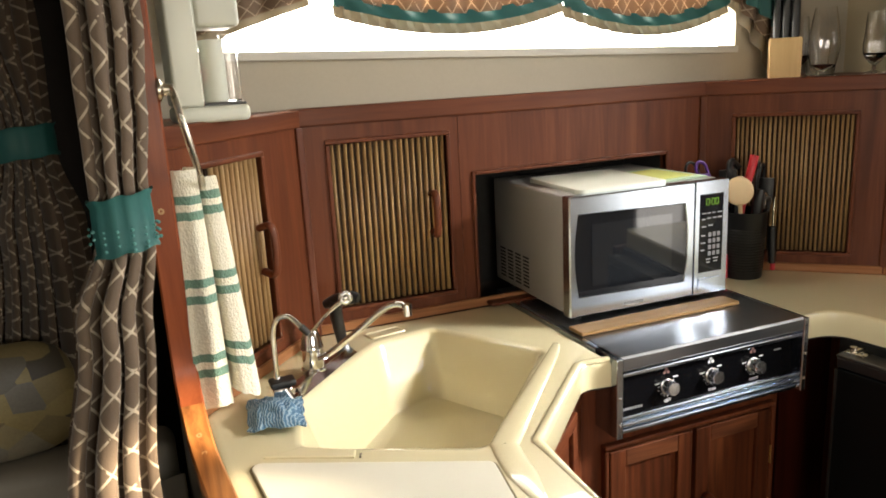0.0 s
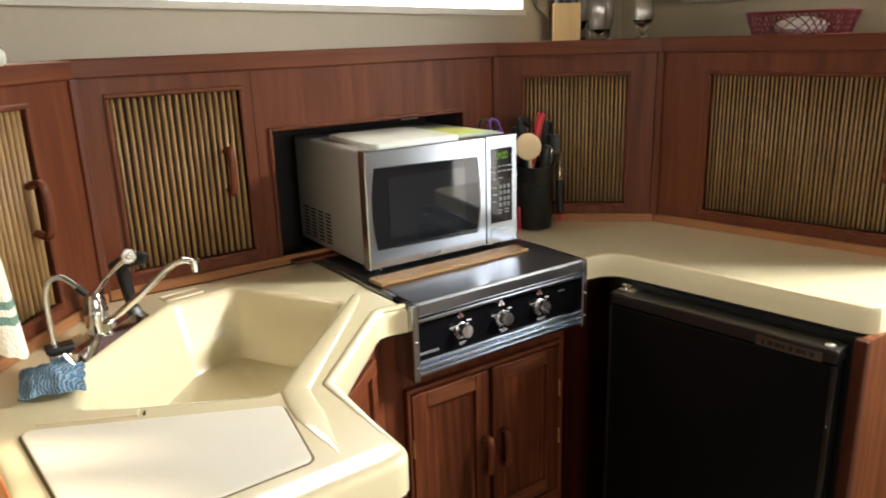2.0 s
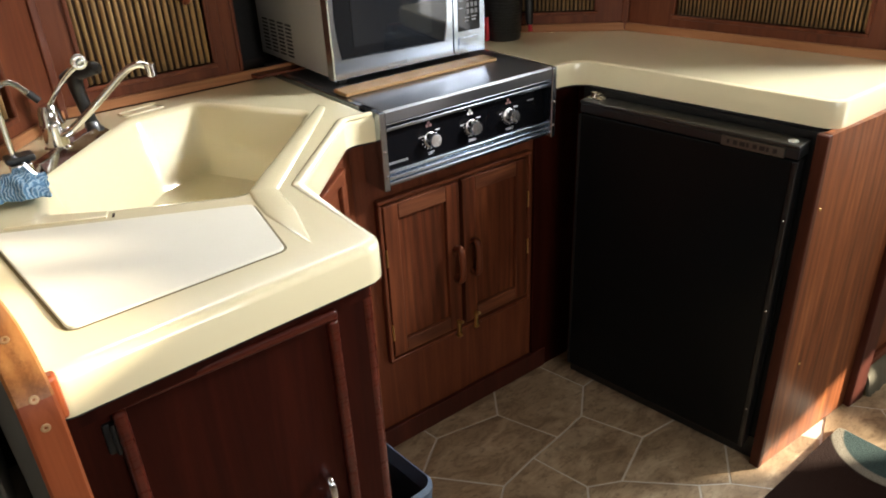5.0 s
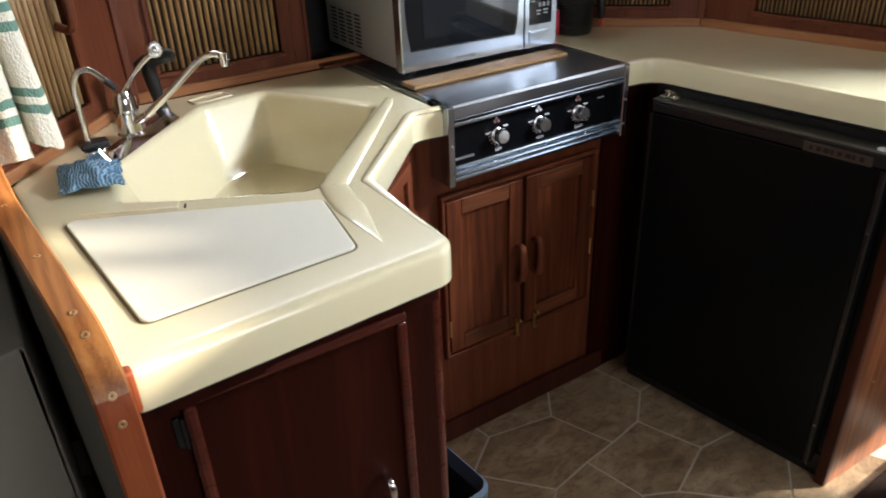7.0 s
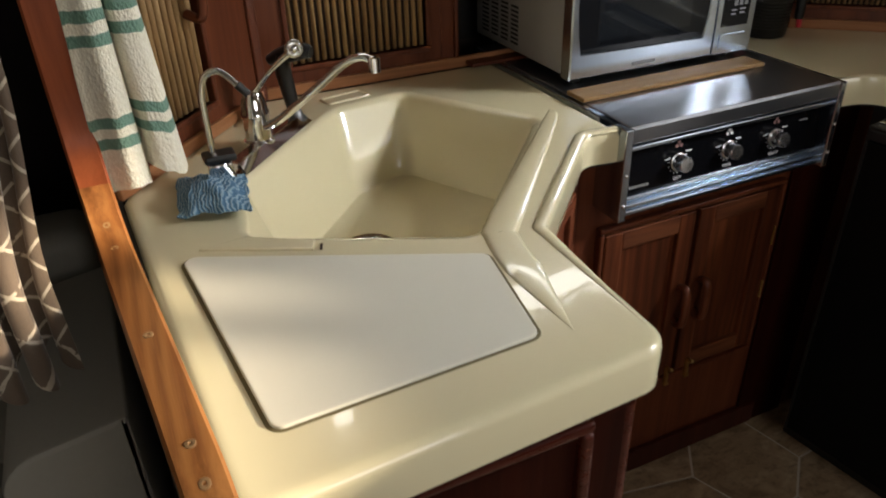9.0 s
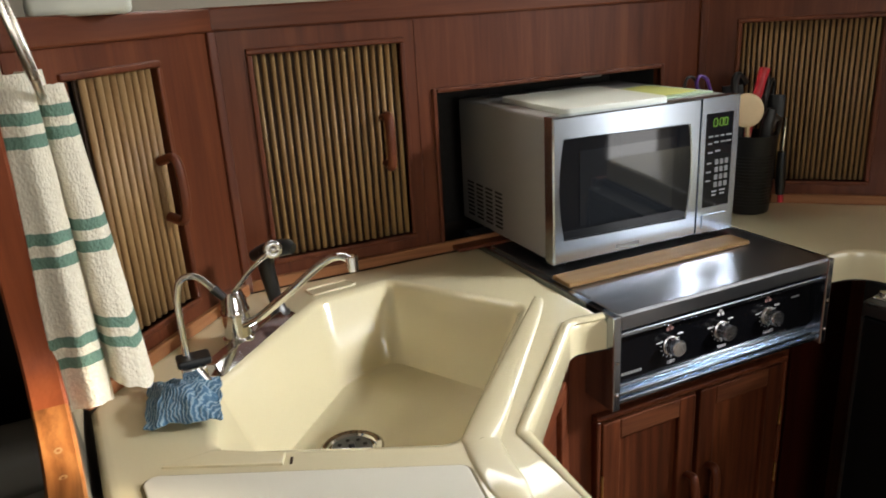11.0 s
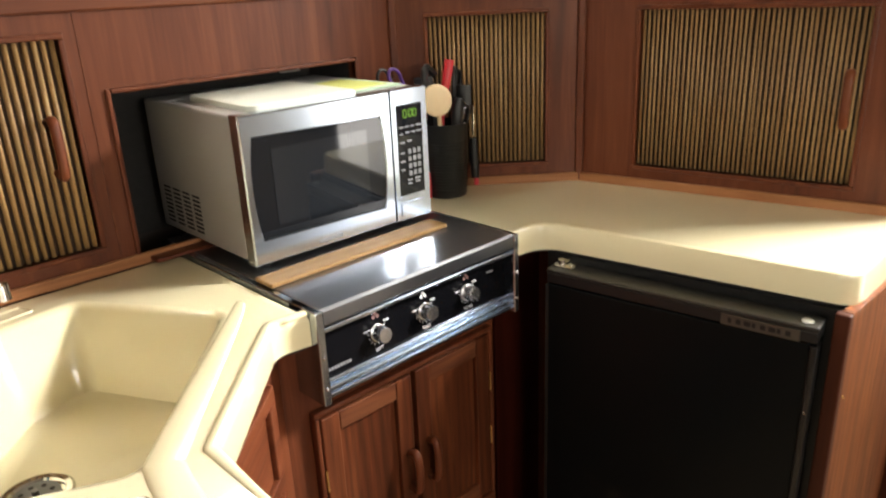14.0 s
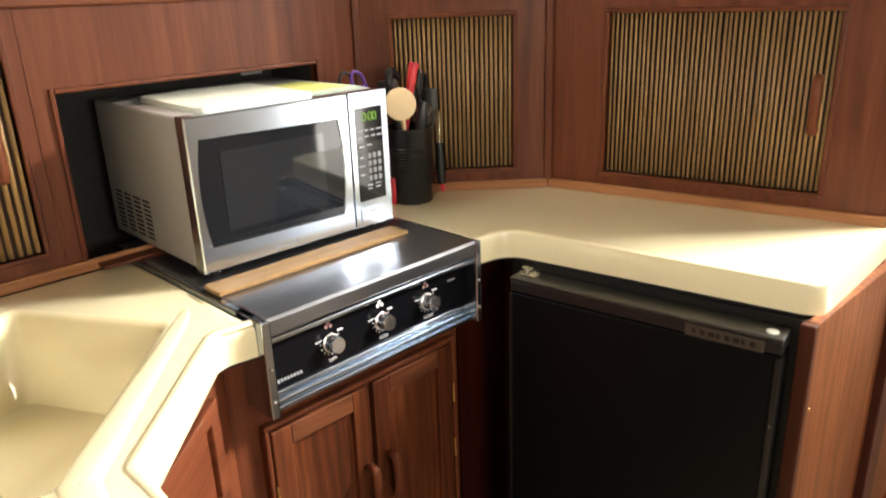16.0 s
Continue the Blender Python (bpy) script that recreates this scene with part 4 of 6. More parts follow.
# ---- stove ----
stove = thing("stove", FLAT, "stainless three-burner marine stove with its cover closed", "stove")
bm = bmesh.new()
box(bm, 1.143, 1.640, 1.425, 1.470, 0.728, 0.875)
part("body", bm, dark_steel, stove)
bm = bmesh.new()
box(bm, 1.133, 1.652, 1.390, 1.985, 0.896, 0.9065, 0.003)
box(bm, 1.133, 1.652, 1.388, 1.397, 0.874, 0.904, 0.003)
part("cover", bm, steel_top, stove, "polished steel cover")
for u0, u1 in ((1.120, 1.137), (1.648, 1.664)):
    bm = bmesh.new()
    box(bm, u0, u1, 1.385, 1.470, 0.718, 0.9045, 0.0025)
    box(bm, u0, u1, 1.42, 1.985, 0.890, 0.9045, 0.0025)
    fl = part("side_flange", bm, steel_x, stove, "steel side flange with rivets")
    for z in (0.752, 0.815):
        bm = bmesh.new()
        ball(bm, ((u0 + u1) / 2, 1.385, z), 0.004, 1, 10, 6)
        part("rivet", bm, chrome, fl, "", True)
bm = bmesh.new()
vs = [(1.138, 1.413, 0.756), (1.647, 1.413, 0.756), (1.647, 1.422, 0.849), (1.138, 1.422, 0.849)]
f = [bm.verts.new(p) for p in vs] + [bm.verts.new((x, 1.45, z)) for x, y, z in vs]
for q in ((0, 1, 2, 3), (0, 4, 5, 1), (1, 5, 6, 2), (2, 6, 7, 3), (3, 7, 4, 0)):
    bm.faces.new([f[k] for k in q])
bmesh.ops.recalc_face_normals(bm, faces=bm.faces)
face = part("control_panel", bm, black_glass, stove, "glossy black control panel")
for z0, z1, y in ((0.850, 0.860, 1.404), (0.865, 0.871, 1.400), (0.747, 0.757, 1.405), (0.736, 0.746, 1.396), (0.725, 0.735, 1.392)):
    part("trim_bar", boxed(1.137, 1.648, y, 1.425, z0, z1, 0.0025), steel_x, stove, "bright steel trim bar")
TILT = math.degrees(math.atan2(0.009, 0.091))


def on_panel(x, z, lift=0.0006):
    """A pose on the tilted control panel, with x to the right and y up along it."""
    y = 1.413 + (z - 0.756) * 0.009 / 0.091
    return pose(x, y - lift, z, 90 - TILT, 0, 0)


for x, name in ((1.276, "LEFT"), (1.402, "REAR"), (1.527, "RIGHT")):
    knob = new("knob")
    knob.parent, knob.matrix_local = stove, on_panel(x, 0.800)
    bm = bmesh.new()
    lathe(bm, [(0.001, 0.0), (0.0185, 0.0), (0.0185, 0.003), (0.0165, 0.004), (0.0160, 0.024), (0.0145, 0.0265), (0.001, 0.0268)], seg=28)
    part("dial", bm, dial_steel, knob, "brushed steel dial", True)
    bm = bmesh.new()
    for k in range(11):
        a = math.radians(150 + 24 * k)
        c, s = math.cos(a), math.sin(a)
        vs = [bm.verts.new((r * c - w * s, r * s + w * c, 0.0004)) for r, w in ((0.0205, -0.0006), (0.0245, -0.0006), (0.0245, 0.0006), (0.0205, 0.0006))]
        bm.faces.new(vs)
    box(bm, 0.018, 0.031, 0.017, 0.0195, 0.0002, 0.0006)
    box(bm, -0.033, -0.022, 0.009, 0.0105, 0.0002, 0.0006)
    part("scale_marks", bm, print_white, knob, "white tick marks")
    bm = bmesh.new()
    for dx, dz in ((0, 0.040), (-0.005, 0.033), (0.005, 0.033)):
        lathe(bm, [(0.0028, 0), (0.0038, 0), (0.0038, 0.0003), (0.0028, 0.0003)], (dx, dz, 0.0003), 12)
    part("burner_symbol", bm, print_red if name != "REAR" else print_white, knob)
    words(name, 0.0095, print_white, knob, pose(0.0, -0.0335, 0.0006), "small white word below the dial")
bm = bmesh.new()
for k in range(8):
    box(bm, 0.0068 * k, 0.0068 * k + 0.0046, -0.0028, 0.0028, 0, 0.0005)
part("maker_mark", bm, print_dim, stove, "white maker's mark as bars").matrix_local = on_panel(1.154, 0.770)
bm = bmesh.new()
box(bm, 0, 0.022, -0.0015, 0.0015, 0, 0.0005)
part("small_print", bm, print_grey, stove).matrix_local = on_panel(1.592, 0.824)

strip = solo("wooden_strip", boxed(1.128, 1.590, 1.533, 1.592, 0.907, 0.9165, 0.003), strip_wood, FLAT, "flat light wooden strip lying on the stove cover", "board")
solo("wooden_batten", boxed(1.050, 1.21, 1.845, 1.885, 0.905, 0.914, 0.003), wood_across, FLAT, "short dark wooden batten behind the stove", "board")

# ---- microwave ----
mw = thing("microwave", pose(1.147, 1.614, 0.922, 0, 0, -0.8), "silver microwave oven with black window on the stove", "microwave")
W, D, Hh = 0.464, 0.42, 0.296
bm = bmesh.new()
box(bm, 0.004, W - 0.004, 0.028, D, 0.004, Hh - 0.002, 0.006, 2)
part("case", bm, mw_paint, mw, "grey painted metal case")
for x, y in ((0.04, 0.04), (W - 0.04, 0.04), (0.04, D - 0.04), (W - 0.04, D - 0.04)):
    part("foot", cyl(bmesh.new(), (x, y, -0.0145), (x, y, 0.006), 0.012, seg=12), black_plastic, mw)
SPLIT = 0.361
bm = bmesh.new()
DW = [(0.025, 0.052), (SPLIT - 0.031, 0.046), (SPLIT - 0.031, 0.246), (0.025, 0.252)]
bowed = []
for i, p in enumerate(DW):
    q = DW[(i + 1) % 4]
    for k in range(6):
        t = k / 6
        bow = 0.010 * 4 * t * (1 - t)
        v = Vector(p).lerp(Vector(q), t)
        if i == 1:
            v.x += bow
        if i == 3:
            v.x -= bow
        bowed.append(v)
outer = [Vector(p) for p in ((0.0, 0.002), (SPLIT - 0.0015, 0.002), (SPLIT - 0.0015, Hh), (0.0, Hh))]
oring = []
for i, p in enumerate(outer):
    for k in range(6):
        oring.append(p.lerp(outer[(i + 1) % 4], k / 6))


def up_loop(ring, y):
    return [bm.verts.new((p.x, y, p.y)) for p in ring]


a, b, c, d, e = up_loop(oring, 0.030), up_loop(oring, 0.002), up_loop(inset(oring, 0.003), -0.001), up_loop(inset(bowed, -0.002), -0.001), up_loop(bowed, 0.003)
for p, q in ((a, b), (b, c), (c, d), (d, e)):
    bridge(bm, p, q)
bmesh.ops.recalc_face_normals(bm, faces=bm.faces)
door = part("door", bm, steel_x, mw, "brushed steel door frame", True)
bm = bmesh.new()
e = up_loop(bowed, 0.002)
bm.faces.new(e)
bmesh.ops.recalc_face_normals(bm, faces=bm.faces)
for f in bm.faces:
    if f.normal.y > 0:
        f.normal_flip()
part("window", bm, oven_glass, door, "dark glass window")
bm = bmesh.new()
box(bm, 0.062, SPLIT - 0.068, 0.0012, 0.0018, 0.074, 0.226)
part("screen", bm, material("perforated screen", (0.013, 0.015, 0.018), 0.04, spec=0.6), door, "greyer see-through screen")
part("maker_mark", boxed(SPLIT / 2 - 0.03, SPLIT / 2 + 0.028, -0.0016, -0.0008, 0.0125, 0.0195, 0.0), print_grey, door, "small grey maker's mark")
bm = bmesh.new()
box(bm, SPLIT + 0.0005, W, -0.001, 0.030, 0.002, Hh - 0.001, 0.0008, 1)
ctl = part("control_panel", bm, steel_x, mw, "brushed steel control strip")
part("keypad", boxed(SPLIT + 0.014, W - 0.017, -0.0022, -0.0008, 0.060, 0.262), oven_glass, ctl, "black key panel")
part("door_button", boxed(SPLIT + 0.014, W - 0.020, -0.0035, -0.0008, 0.014, 0.044, 0.0007), steel_x, ctl, "steel door button")
bm = bmesh.new()
for x in (0.0, 0.0165, 0.0285):
    for x0, x1, z0, z1 in ((0.001, 0.008, 0.0155, 0.017), (0.008, 0.0095, 0.009, 0.0155), (0.008, 0.0095, 0.0015, 0.008), (0.001, 0.008, 0.0, 0.0015), (-0.0005, 0.001, 0.0015, 0.008), (-0.0005, 0.001, 0.009, 0.0155)):
        box(bm, x + x0, x + x1, -0.0032, -0.0024, z0, z1)
for z in (0.005, 0.011):
    box(bm, 0.0118, 0.0136, -0.0032, -0.0024, z, z + 0.0018)
part("display", bm, led, ctl, "green digits 0:00").matrix_local = pose(SPLIT + 0.032, 0, 0.234)
for row in range(4):
    for col in range(3):
        x, z = SPLIT + 0.041 + col * 0.0135, 0.152 - row * 0.0165
        part("key", boxed(x, x + 0.0095, -0.0032, -0.002, z, z + 0.0115, 0.0008, 1), print_grey, ctl)
for x, z, w in ((0.020, 0.212, 0.012), (0.037, 0.212, 0.010), (0.052, 0.212, 0.010), (0.068, 0.212, 0.014), (0.020, 0.197, 0.010), (0.036, 0.199, 0.012), (0.053, 0.199, 0.012), (0.069, 0.199, 0.013), (0.020, 0.178, 0.013), (0.040, 0.180, 0.014), (0.019, 0.155, 0.012), (0.018, 0.136, 0.014), (0.018, 0.117, 0.012), (0.036, 0.092, 0.014), (0.058, 0.093, 0.016), (0.037, 0.084, 0.011), (0.059, 0.085, 0.013)):
    part("key_label", boxed(SPLIT + x, SPLIT + x + w, -0.0028, -0.002, z, z + 0.0032), print_dim, ctl)
for col in range(4):
    for row in range(9):
        y = 0.215 + col * 0.046
        part("vent_slot", boxed(0.0030, 0.0048, y, y + 0.032, 0.022 + row * 0.0098, 0.0268 + row * 0.0098), niche_black, mw)
bm = bmesh.new()
slab(bm, rounded([Vector(p) for p in ((0.0, 0.0), (0.255, 0.0), (0.255, 0.27), (0.0, 0.27))], [0.02] * 4), 0.0, 0.011, 0.003)
solo("chopping_board", bm, white_plastic, pose(1.190, 1.640, 1.2165, 0, 0, -2), "white plastic chopping board lying on the microwave", "cutting board", smooth=True)
solo("folder", boxed(0, 0.145, 0, 0.20, 0, 0.004, 0.001), paper_green, pose(1.446, 1.660, 1.2165, 0, 0, 2), "pale green paper folder on the microwave", "folder")
solo("paper_sheet", boxed(0, 0.125, 0, 0.15, 0, 0.002), paper_yellow, pose(1.446, 1.675, 1.2207, 0, 0, 7), "yellow-green sheet on the folder", "paper")
solo("socket_plate", boxed(-0.03, 0.03, -0.004, 0.004, -0.008, 0.008, 0.002), speckled("grey outlet", (0.35, 0.35, 0.33), 0.5), pose(1.572, 2.078, 1.232), "small grey metal bracket in the niche", "bracket")

# ---- refrigerator and end panels ----
FR = pose(1.713, 1.345, 0, 0, 0, -82.0)
fridge = thing("refrigerator", FR, "black built-in refrigerator under the side counter", "refrigerator")
part("cabinet", boxed(-0.035, 0.586, 0.066, 0.42, FZ, 0.832), black_plastic, fridge)
bm = bmesh.new()
box(bm, 0.0, 0.562, 0.0, 0.060, -0.030, 0.781, 0.004)
fdoor = part("door", bm, fridge_black, fridge, "matt black door")
bm = bmesh.new()
box(bm, 0.0, 0.562, 0.001, 0.058, 0.784, 0.806, 0.002)
part("top_trim", bm, black_plastic, fdoor, "plain black strip above the door")
bm = bmesh.new()
box(bm, -0.001, 0.563, -0.002, 0.060, 0.807, 0.816, 0.003, 3)
part("top_cap", bm, door_cap, fdoor, "dull grey-brown top edge of the door")
for u0, u1 in ((-0.002, 0.005), (0.552, 0.564)):
    bm = bmesh.new()
    box(bm, u0, u1, -0.004, 0.03, -0.028, 0.779, 0.002)
    part("door_edge", bm, edge_strip, fdoor, "dark metal edge strip")
plate = part("name_plate", boxed(0.388, 0.532, -0.002, 0.003, 0.782, 0.806, 0.001), plate_grey, fdoor, "grey metal name plate")
bm = bmesh.new()
for k in range(8):
    box(bm, 0.402 + k * 0.0150, 0.4085 + k * 0.0150 + 0.003 * (k % 3), -0.0026, -0.002, 0.7890, 0.7990)
part("maker_mark", bm, black_plastic, plate, "dark maker's mark as bars")
bm = bmesh.new()
lathe(bm, [(0.001, -0.001), (0.010, -0.001), (0.0115, 0.001), (0.010, 0.003), (0.001, 0.0035)], (0.538, 0.022, 0.816), 16)
part("latch_button", bm, white_plastic, fdoor, "small pale latch button", True)
bm = bmesh.new()
box(bm, 0.004, 0.050, 0.020, 0.064, 0.815, 0.820, 0.002)
box(bm, 0.010, 0.030, 0.030, 0.080, 0.820, 0.826, 0.002)
cyl(bm, (0.020, 0.032, 0.816), (0.020, 0.032, 0.832), 0.008, seg=14)
ball(bm, (0.040, 0.036, 0.821), 0.005, 0.7, 10, 6)
part("hinge", bm, nickel, fridge, "worn metal hinge", True)
for z in (0.64, 0.40, 0.10):
    bm = bmesh.new()
    ball(bm, (0.558, -0.004, z), 0.0028, 1, 8, 5)
    part("stud", bm, nickel, fdoor, "", True)
for z in (-0.012, 0.006):
    part("stud", ball(bmesh.new(), (0.578, 0.0655, z), 0.003, 1, 8, 5), nickel, fridge, "", True)
part("toe_grille", boxed(-0.03, 0.58, 0.060, 0.066, FZ, -0.034), black_plastic, fridge)

END = pose(1.828, 0.752, 0, 0, 0, -2.0)
end_panel = thing("end_panel", END, "sunlit teak-veneer end panel of the side counter", "panel")
part("board", boxed(0.018, 0.425, 0.0, 0.020, FZ, 0.838), teak_panel, end_panel)
part("edge", boxed(0.0, 0.018, -0.002, 0.026, FZ, 0.838, 0.003), edge_wood, end_panel, "dark red-brown front edge")
part("screw", ball(bmesh.new(), (0.030, 0.0, 0.66), 0.003, 1, 8, 5), brass, end_panel)
part("screw", ball(bmesh.new(), (0.100, 0.0, 0.20), 0.003, 1, 8, 5), brass, end_panel)
post = solo("corner_post", boxed(0.425, 0.50, -0.020, 0.085, FZ, 0.838, 0.004), post_wood, END, "dark red-brown post at the counter's end", "post")
solo("upper_post", boxed(2.370, 2.425, 0.772, 0.88, FZ, 1.444, 0.004), post_wood, FLAT, "dark red-brown upright beside the locker", "post")
step_wall = thing("step_panel", pose(0.05, -0.055, FZ), "teak panel beside the steps with carpeted base", "panel", kind="structure")
part("board", boxed(2.285, 3.4, 0.80, 0.82, 0.085, 1.2), teak_panel, step_wall)
part("moulding", boxed(2.285, 3.4, 0.785, 0.80, 0.085, 0.115, 0.004), wood_across, step_wall)
bm = bmesh.new()
rows_ = []
for k in range(140):
    x = 2.285 + 1.11 * k / 139
    rows_.append([bm.verts.new((x, 0.80 - (0.036 + 0.007 * noise.noise((x * 60, a, 2))) * math.cos(a) ** 0.6, 0.005 + 0.078 * a / 1.5 + 0.006 * noise.noise((x * 70, a * 3, 7)))) for a in (0.0, 0.25, 0.5, 0.75, 1.0, 1.25, 1.5)])
for p, q in zip(rows_, rows_[1:]):
    for j in range(6):
        bm.faces.new((p[j], q[j], q[j + 1], p[j + 1]))
bmesh.ops.recalc_face_normals(bm, faces=bm.faces)
bmesh.ops.solidify(bm, geom=bm.faces[:], thickness=0.01)
part("carpet_base", bm, carpet, step_wall, "grey-beige carpet turned up the base", True)

rug = thing("floor_mat", pose(1.700, 0.235, FZ + 0.001, 0, 0, 1.5), "dark brown floor mat with teal and cream rings", "mat")
bm = bmesh.new()
slab(bm, rounded([Vector(p) for p in ((0, -0.20), (0.452, -0.20), (0.452, 0.445), (0, 0.445))], [0.015] * 4), 0.0, 0.010, 0.003)
part("body", bm, mat_mat, rug)

# small latch and hanging things at the counter's end
solo("door_latch", boxed(2.360, 2.377, 0.738, 0.768, 0.872, 0.925, 0.004), wood_up, FLAT, "small brown wooden turn latch at the counter's end", "latch")
swat = thing("fly_swatter", pose(2.345, 0.760, 0.0, 0, 0, -16), "blue plastic fly swatter hanging from a hook", "fly swatter")
bm = bmesh.new()
out = [(-0.030, 0.935), (0.022, 0.950), (0.030, 1.085), (-0.006, 1.090), (-0.016, 1.07)]
n_x, n_z = 9, 14
for i in range(n_x + 1):
    t = i / n_x
    x0, x1 = -0.030 + 0.052 * t, -0.014 + 0.044 * t
    tube(bm, [(x0, 0, 0.936 + 0.014 * t), (x1, 0, 1.084)], 0.0012, 5, steps=0)
for j in range(n_z + 1):
    t = j / n_z
    tube(bm, [(-0.030 + 0.016 * t, 0, 0.936 + 0.148 * t), (0.022 + 0.008 * t, 0, 0.950 + 0.134 * t)], 0.0012, 5, steps=0)
box(bm, -0.012, 0.016, -0.0012, 0.0012, 0.985, 1.03)
part("flap", bm, blue_plastic, swat, "gridded flap")
part("handle", tube(bmesh.new(), [(0.008, 0, 1.075), (0.014, 0, 1.15), (0.022, 0, 1.24), (0.026, 0, 1.30), (0.030, 0, 1.36)], lambda t: 0.0055 - 0.0015 * t + (0.010 if t > 0.85 else 0), 8, 0.7), blue_plastic, swat, "", True)
part("hook", tube(bmesh.new(), [(0.026, 0.02, 1.305), (0.020, -0.008, 1.30), (0.012, -0.012, 1.27), (0.020, -0.006, 1.245)], 0.003, 8), chrome, swat, "chrome hook", True)
cup = thing("hanging_cup", pose(2.347, 0.732, 0.815), "small red cup with white rim hanging below the counter", "cup")
bm = bmesh.new()
lathe(bm, [(0.001, -0.045), (0.014, -0.045), (0.022, 0.0), (0.024, 0.002), (0.019, 0.001), (0.012, -0.035), (0.001, -0.036)], seg=20)
o = part("bowl", bm, red_plastic, cup, "", True)
o.matrix_local = pose(0, 0, 0, 38, 0, -20)
bm = bmesh.new()
lathe(bm, [(0.020, 0.002), (0.025, 0.002), (0.026, 0.004), (0.020, 0.0045)], seg=24)
o = part("rim", bm, white_plastic, cup, "white rim", True)
o.matrix_local = pose(0, 0, 0, 38, 0, -20)
part("hook", tube(bmesh.new(), [(0, 0, 0.005), (0.002, 0.006, 0.018), (0, 0.014, 0.026)], 0.0018, 6), chrome, cup)

bin_ = thing("waste_bin", pose(0.862, 1.085, FZ, 0, 0, 5), "dark waste bin with a slate-blue liner", "waste bin")
body = rounded([Vector(p) for p in ((-0.066, -0.10), (0.066, -0.10), (0.066, 0.10), (-0.066, 0.10))], [0.03] * 4)
bm = bmesh.new()
a, b, c, d = loop_at(bm, inset(body, 0.015), 0.0), loop_at(bm, body, 0.34), loop_at(bm, inset(body, 0.004), 0.34), loop_at(bm, inset(body, 0.02), 0.02)
for p, q in ((a, b), (b, c), (c, d)):
    bridge(bm, p, q)
fill(bm, a)
fill(bm, d)
bmesh.ops.recalc_face_normals(bm, faces=bm.faces)
part("tub", bm, bin_dark, bin_, "", True)
bm = bmesh.new()
a, b, c, d = loop_at(bm, inset(body, -0.004), 0.30), loop_at(bm, inset(body, -0.007), 0.342), loop_at(bm, inset(body, 0.002), 0.352), loop_at(bm, inset(body, 0.010), 0.315)
for p, q in ((a, b), (b, c), (c, d)):
    bridge(bm, p, q)
bmesh.ops.recalc_face_normals(bm, faces=bm.faces)
part("liner", bm, bin_rim, bin_, "slate-blue liner folded over the rim", True)


# ---- taps and things by the sink ----
faucet = thing("faucet", FLAT, "chrome single-lever faucet on a long base plate", "faucet")
bm = bmesh.new()
way = (Vector((0.643, 1.735)) - Vector((0.478, 1.548))).normalized()
side = Vector((-way.y, way.x))
mid0, mid1 = Vector((0.462, 1.560)), Vector((0.628, 1.748))
low = [bm.verts.new((*(p + side * s), 0.8985)) for p, s in ((mid0, -0.028), (mid1, -0.028), (mid1, 0.028), (mid0, 0.028))]
tip0, tip1 = mid0 + way * 0.010, mid1 - way * 0.010
high = [bm.verts.new((*(p + side * s), 0.914)) for p, s in ((tip0, -0.010), (tip1, -0.010), (tip1, 0.010), (tip0, 0.010))]
bridge(bm, low, high)
bm.faces.new(high)
bmesh.ops.recalc_face_normals(bm, faces=bm.faces)
bmesh.ops.bevel(bm, geom=bm.edges[:], offset=0.002, segments=2, affect="EDGES", profile=0.5)
part("base_plate", bm, chrome, faucet)
bm = bmesh.new()
lathe(bm, [(0.001, 0.905), (0.027, 0.905), (0.027, 0.912), (0.023, 0.916), (0.0225, 0.955), (0.0245, 0.957), (0.0245, 0.962), (0.0225, 0.965), (0.021, 0.982), (0.015, 0.996), (0.001, 1.001)], (0.531, 1.652, 0), 28)
part("body", bm, chrome, faucet, "", True)
part("spout", tube(bmesh.new(), [(0.535, 1.645, 0.935), (0.560, 1.615, 0.952), (0.610, 1.558, 1.010), (0.652, 1.510, 1.062), (0.674, 1.485, 1.078), (0.690, 1.466, 1.074)], lambda t: 0.0095 - 0.002 * t, 14, 0.8), chrome, faucet, "", True)
bm = bmesh.new()
cyl(bm, (0.689, 1.467, 1.080), (0.6895, 1.4665, 1.057), 0.0100, 0.0092, 18)
part("aerator", bm, chrome, faucet, "", True)
part("lever", tube(bmesh.new(), [(0.530, 1.655, 0.985), (0.538, 1.640, 1.003), (0.555, 1.605, 1.038), (0.573, 1.575, 1.066), (0.588, 1.553, 1.084)], lambda t: 0.0095 - 0.006 * math.sin(math.pi * min(1, t * 1.05)) * 0.6, 12, 0.6), chrome, faucet, "", True)
bm = bmesh.new()
tube(bm, [(0.589 + 0.010 * math.cos(a), 1.551, 1.087 + 0.010 * math.sin(a)) for a in (2 * math.pi * k / 12 for k in range(13))], 0.0055, 10, 1.0, True, 0)
ball(bm, (0.589, 1.551, 1.087), 0.008, 1, 10, 6)
part("lever_knob", bm, chrome, faucet, "", True)
spray = thing("side_sprayer", FLAT, "black side sprayer standing behind the faucet", "sprayer")
bm = bmesh.new()
lathe(bm, [(0.001, 0.9), (0.022, 0.9), (0.022, 0.907), (0.016, 0.912), (0.013, 0.925), (0.001, 0.925)], (0.618, 1.735, 0), 18)
part("base", bm, dark_steel, spray, "", True)
part("body", tube(bmesh.new(), [(0.618, 1.735, 0.92), (0.612, 1.737, 0.965), (0.608, 1.738, 1.005), (0.612, 1.733, 1.028)], lambda t: 0.0125 + 0.004 * t, 12), black_plastic, spray, "", True)
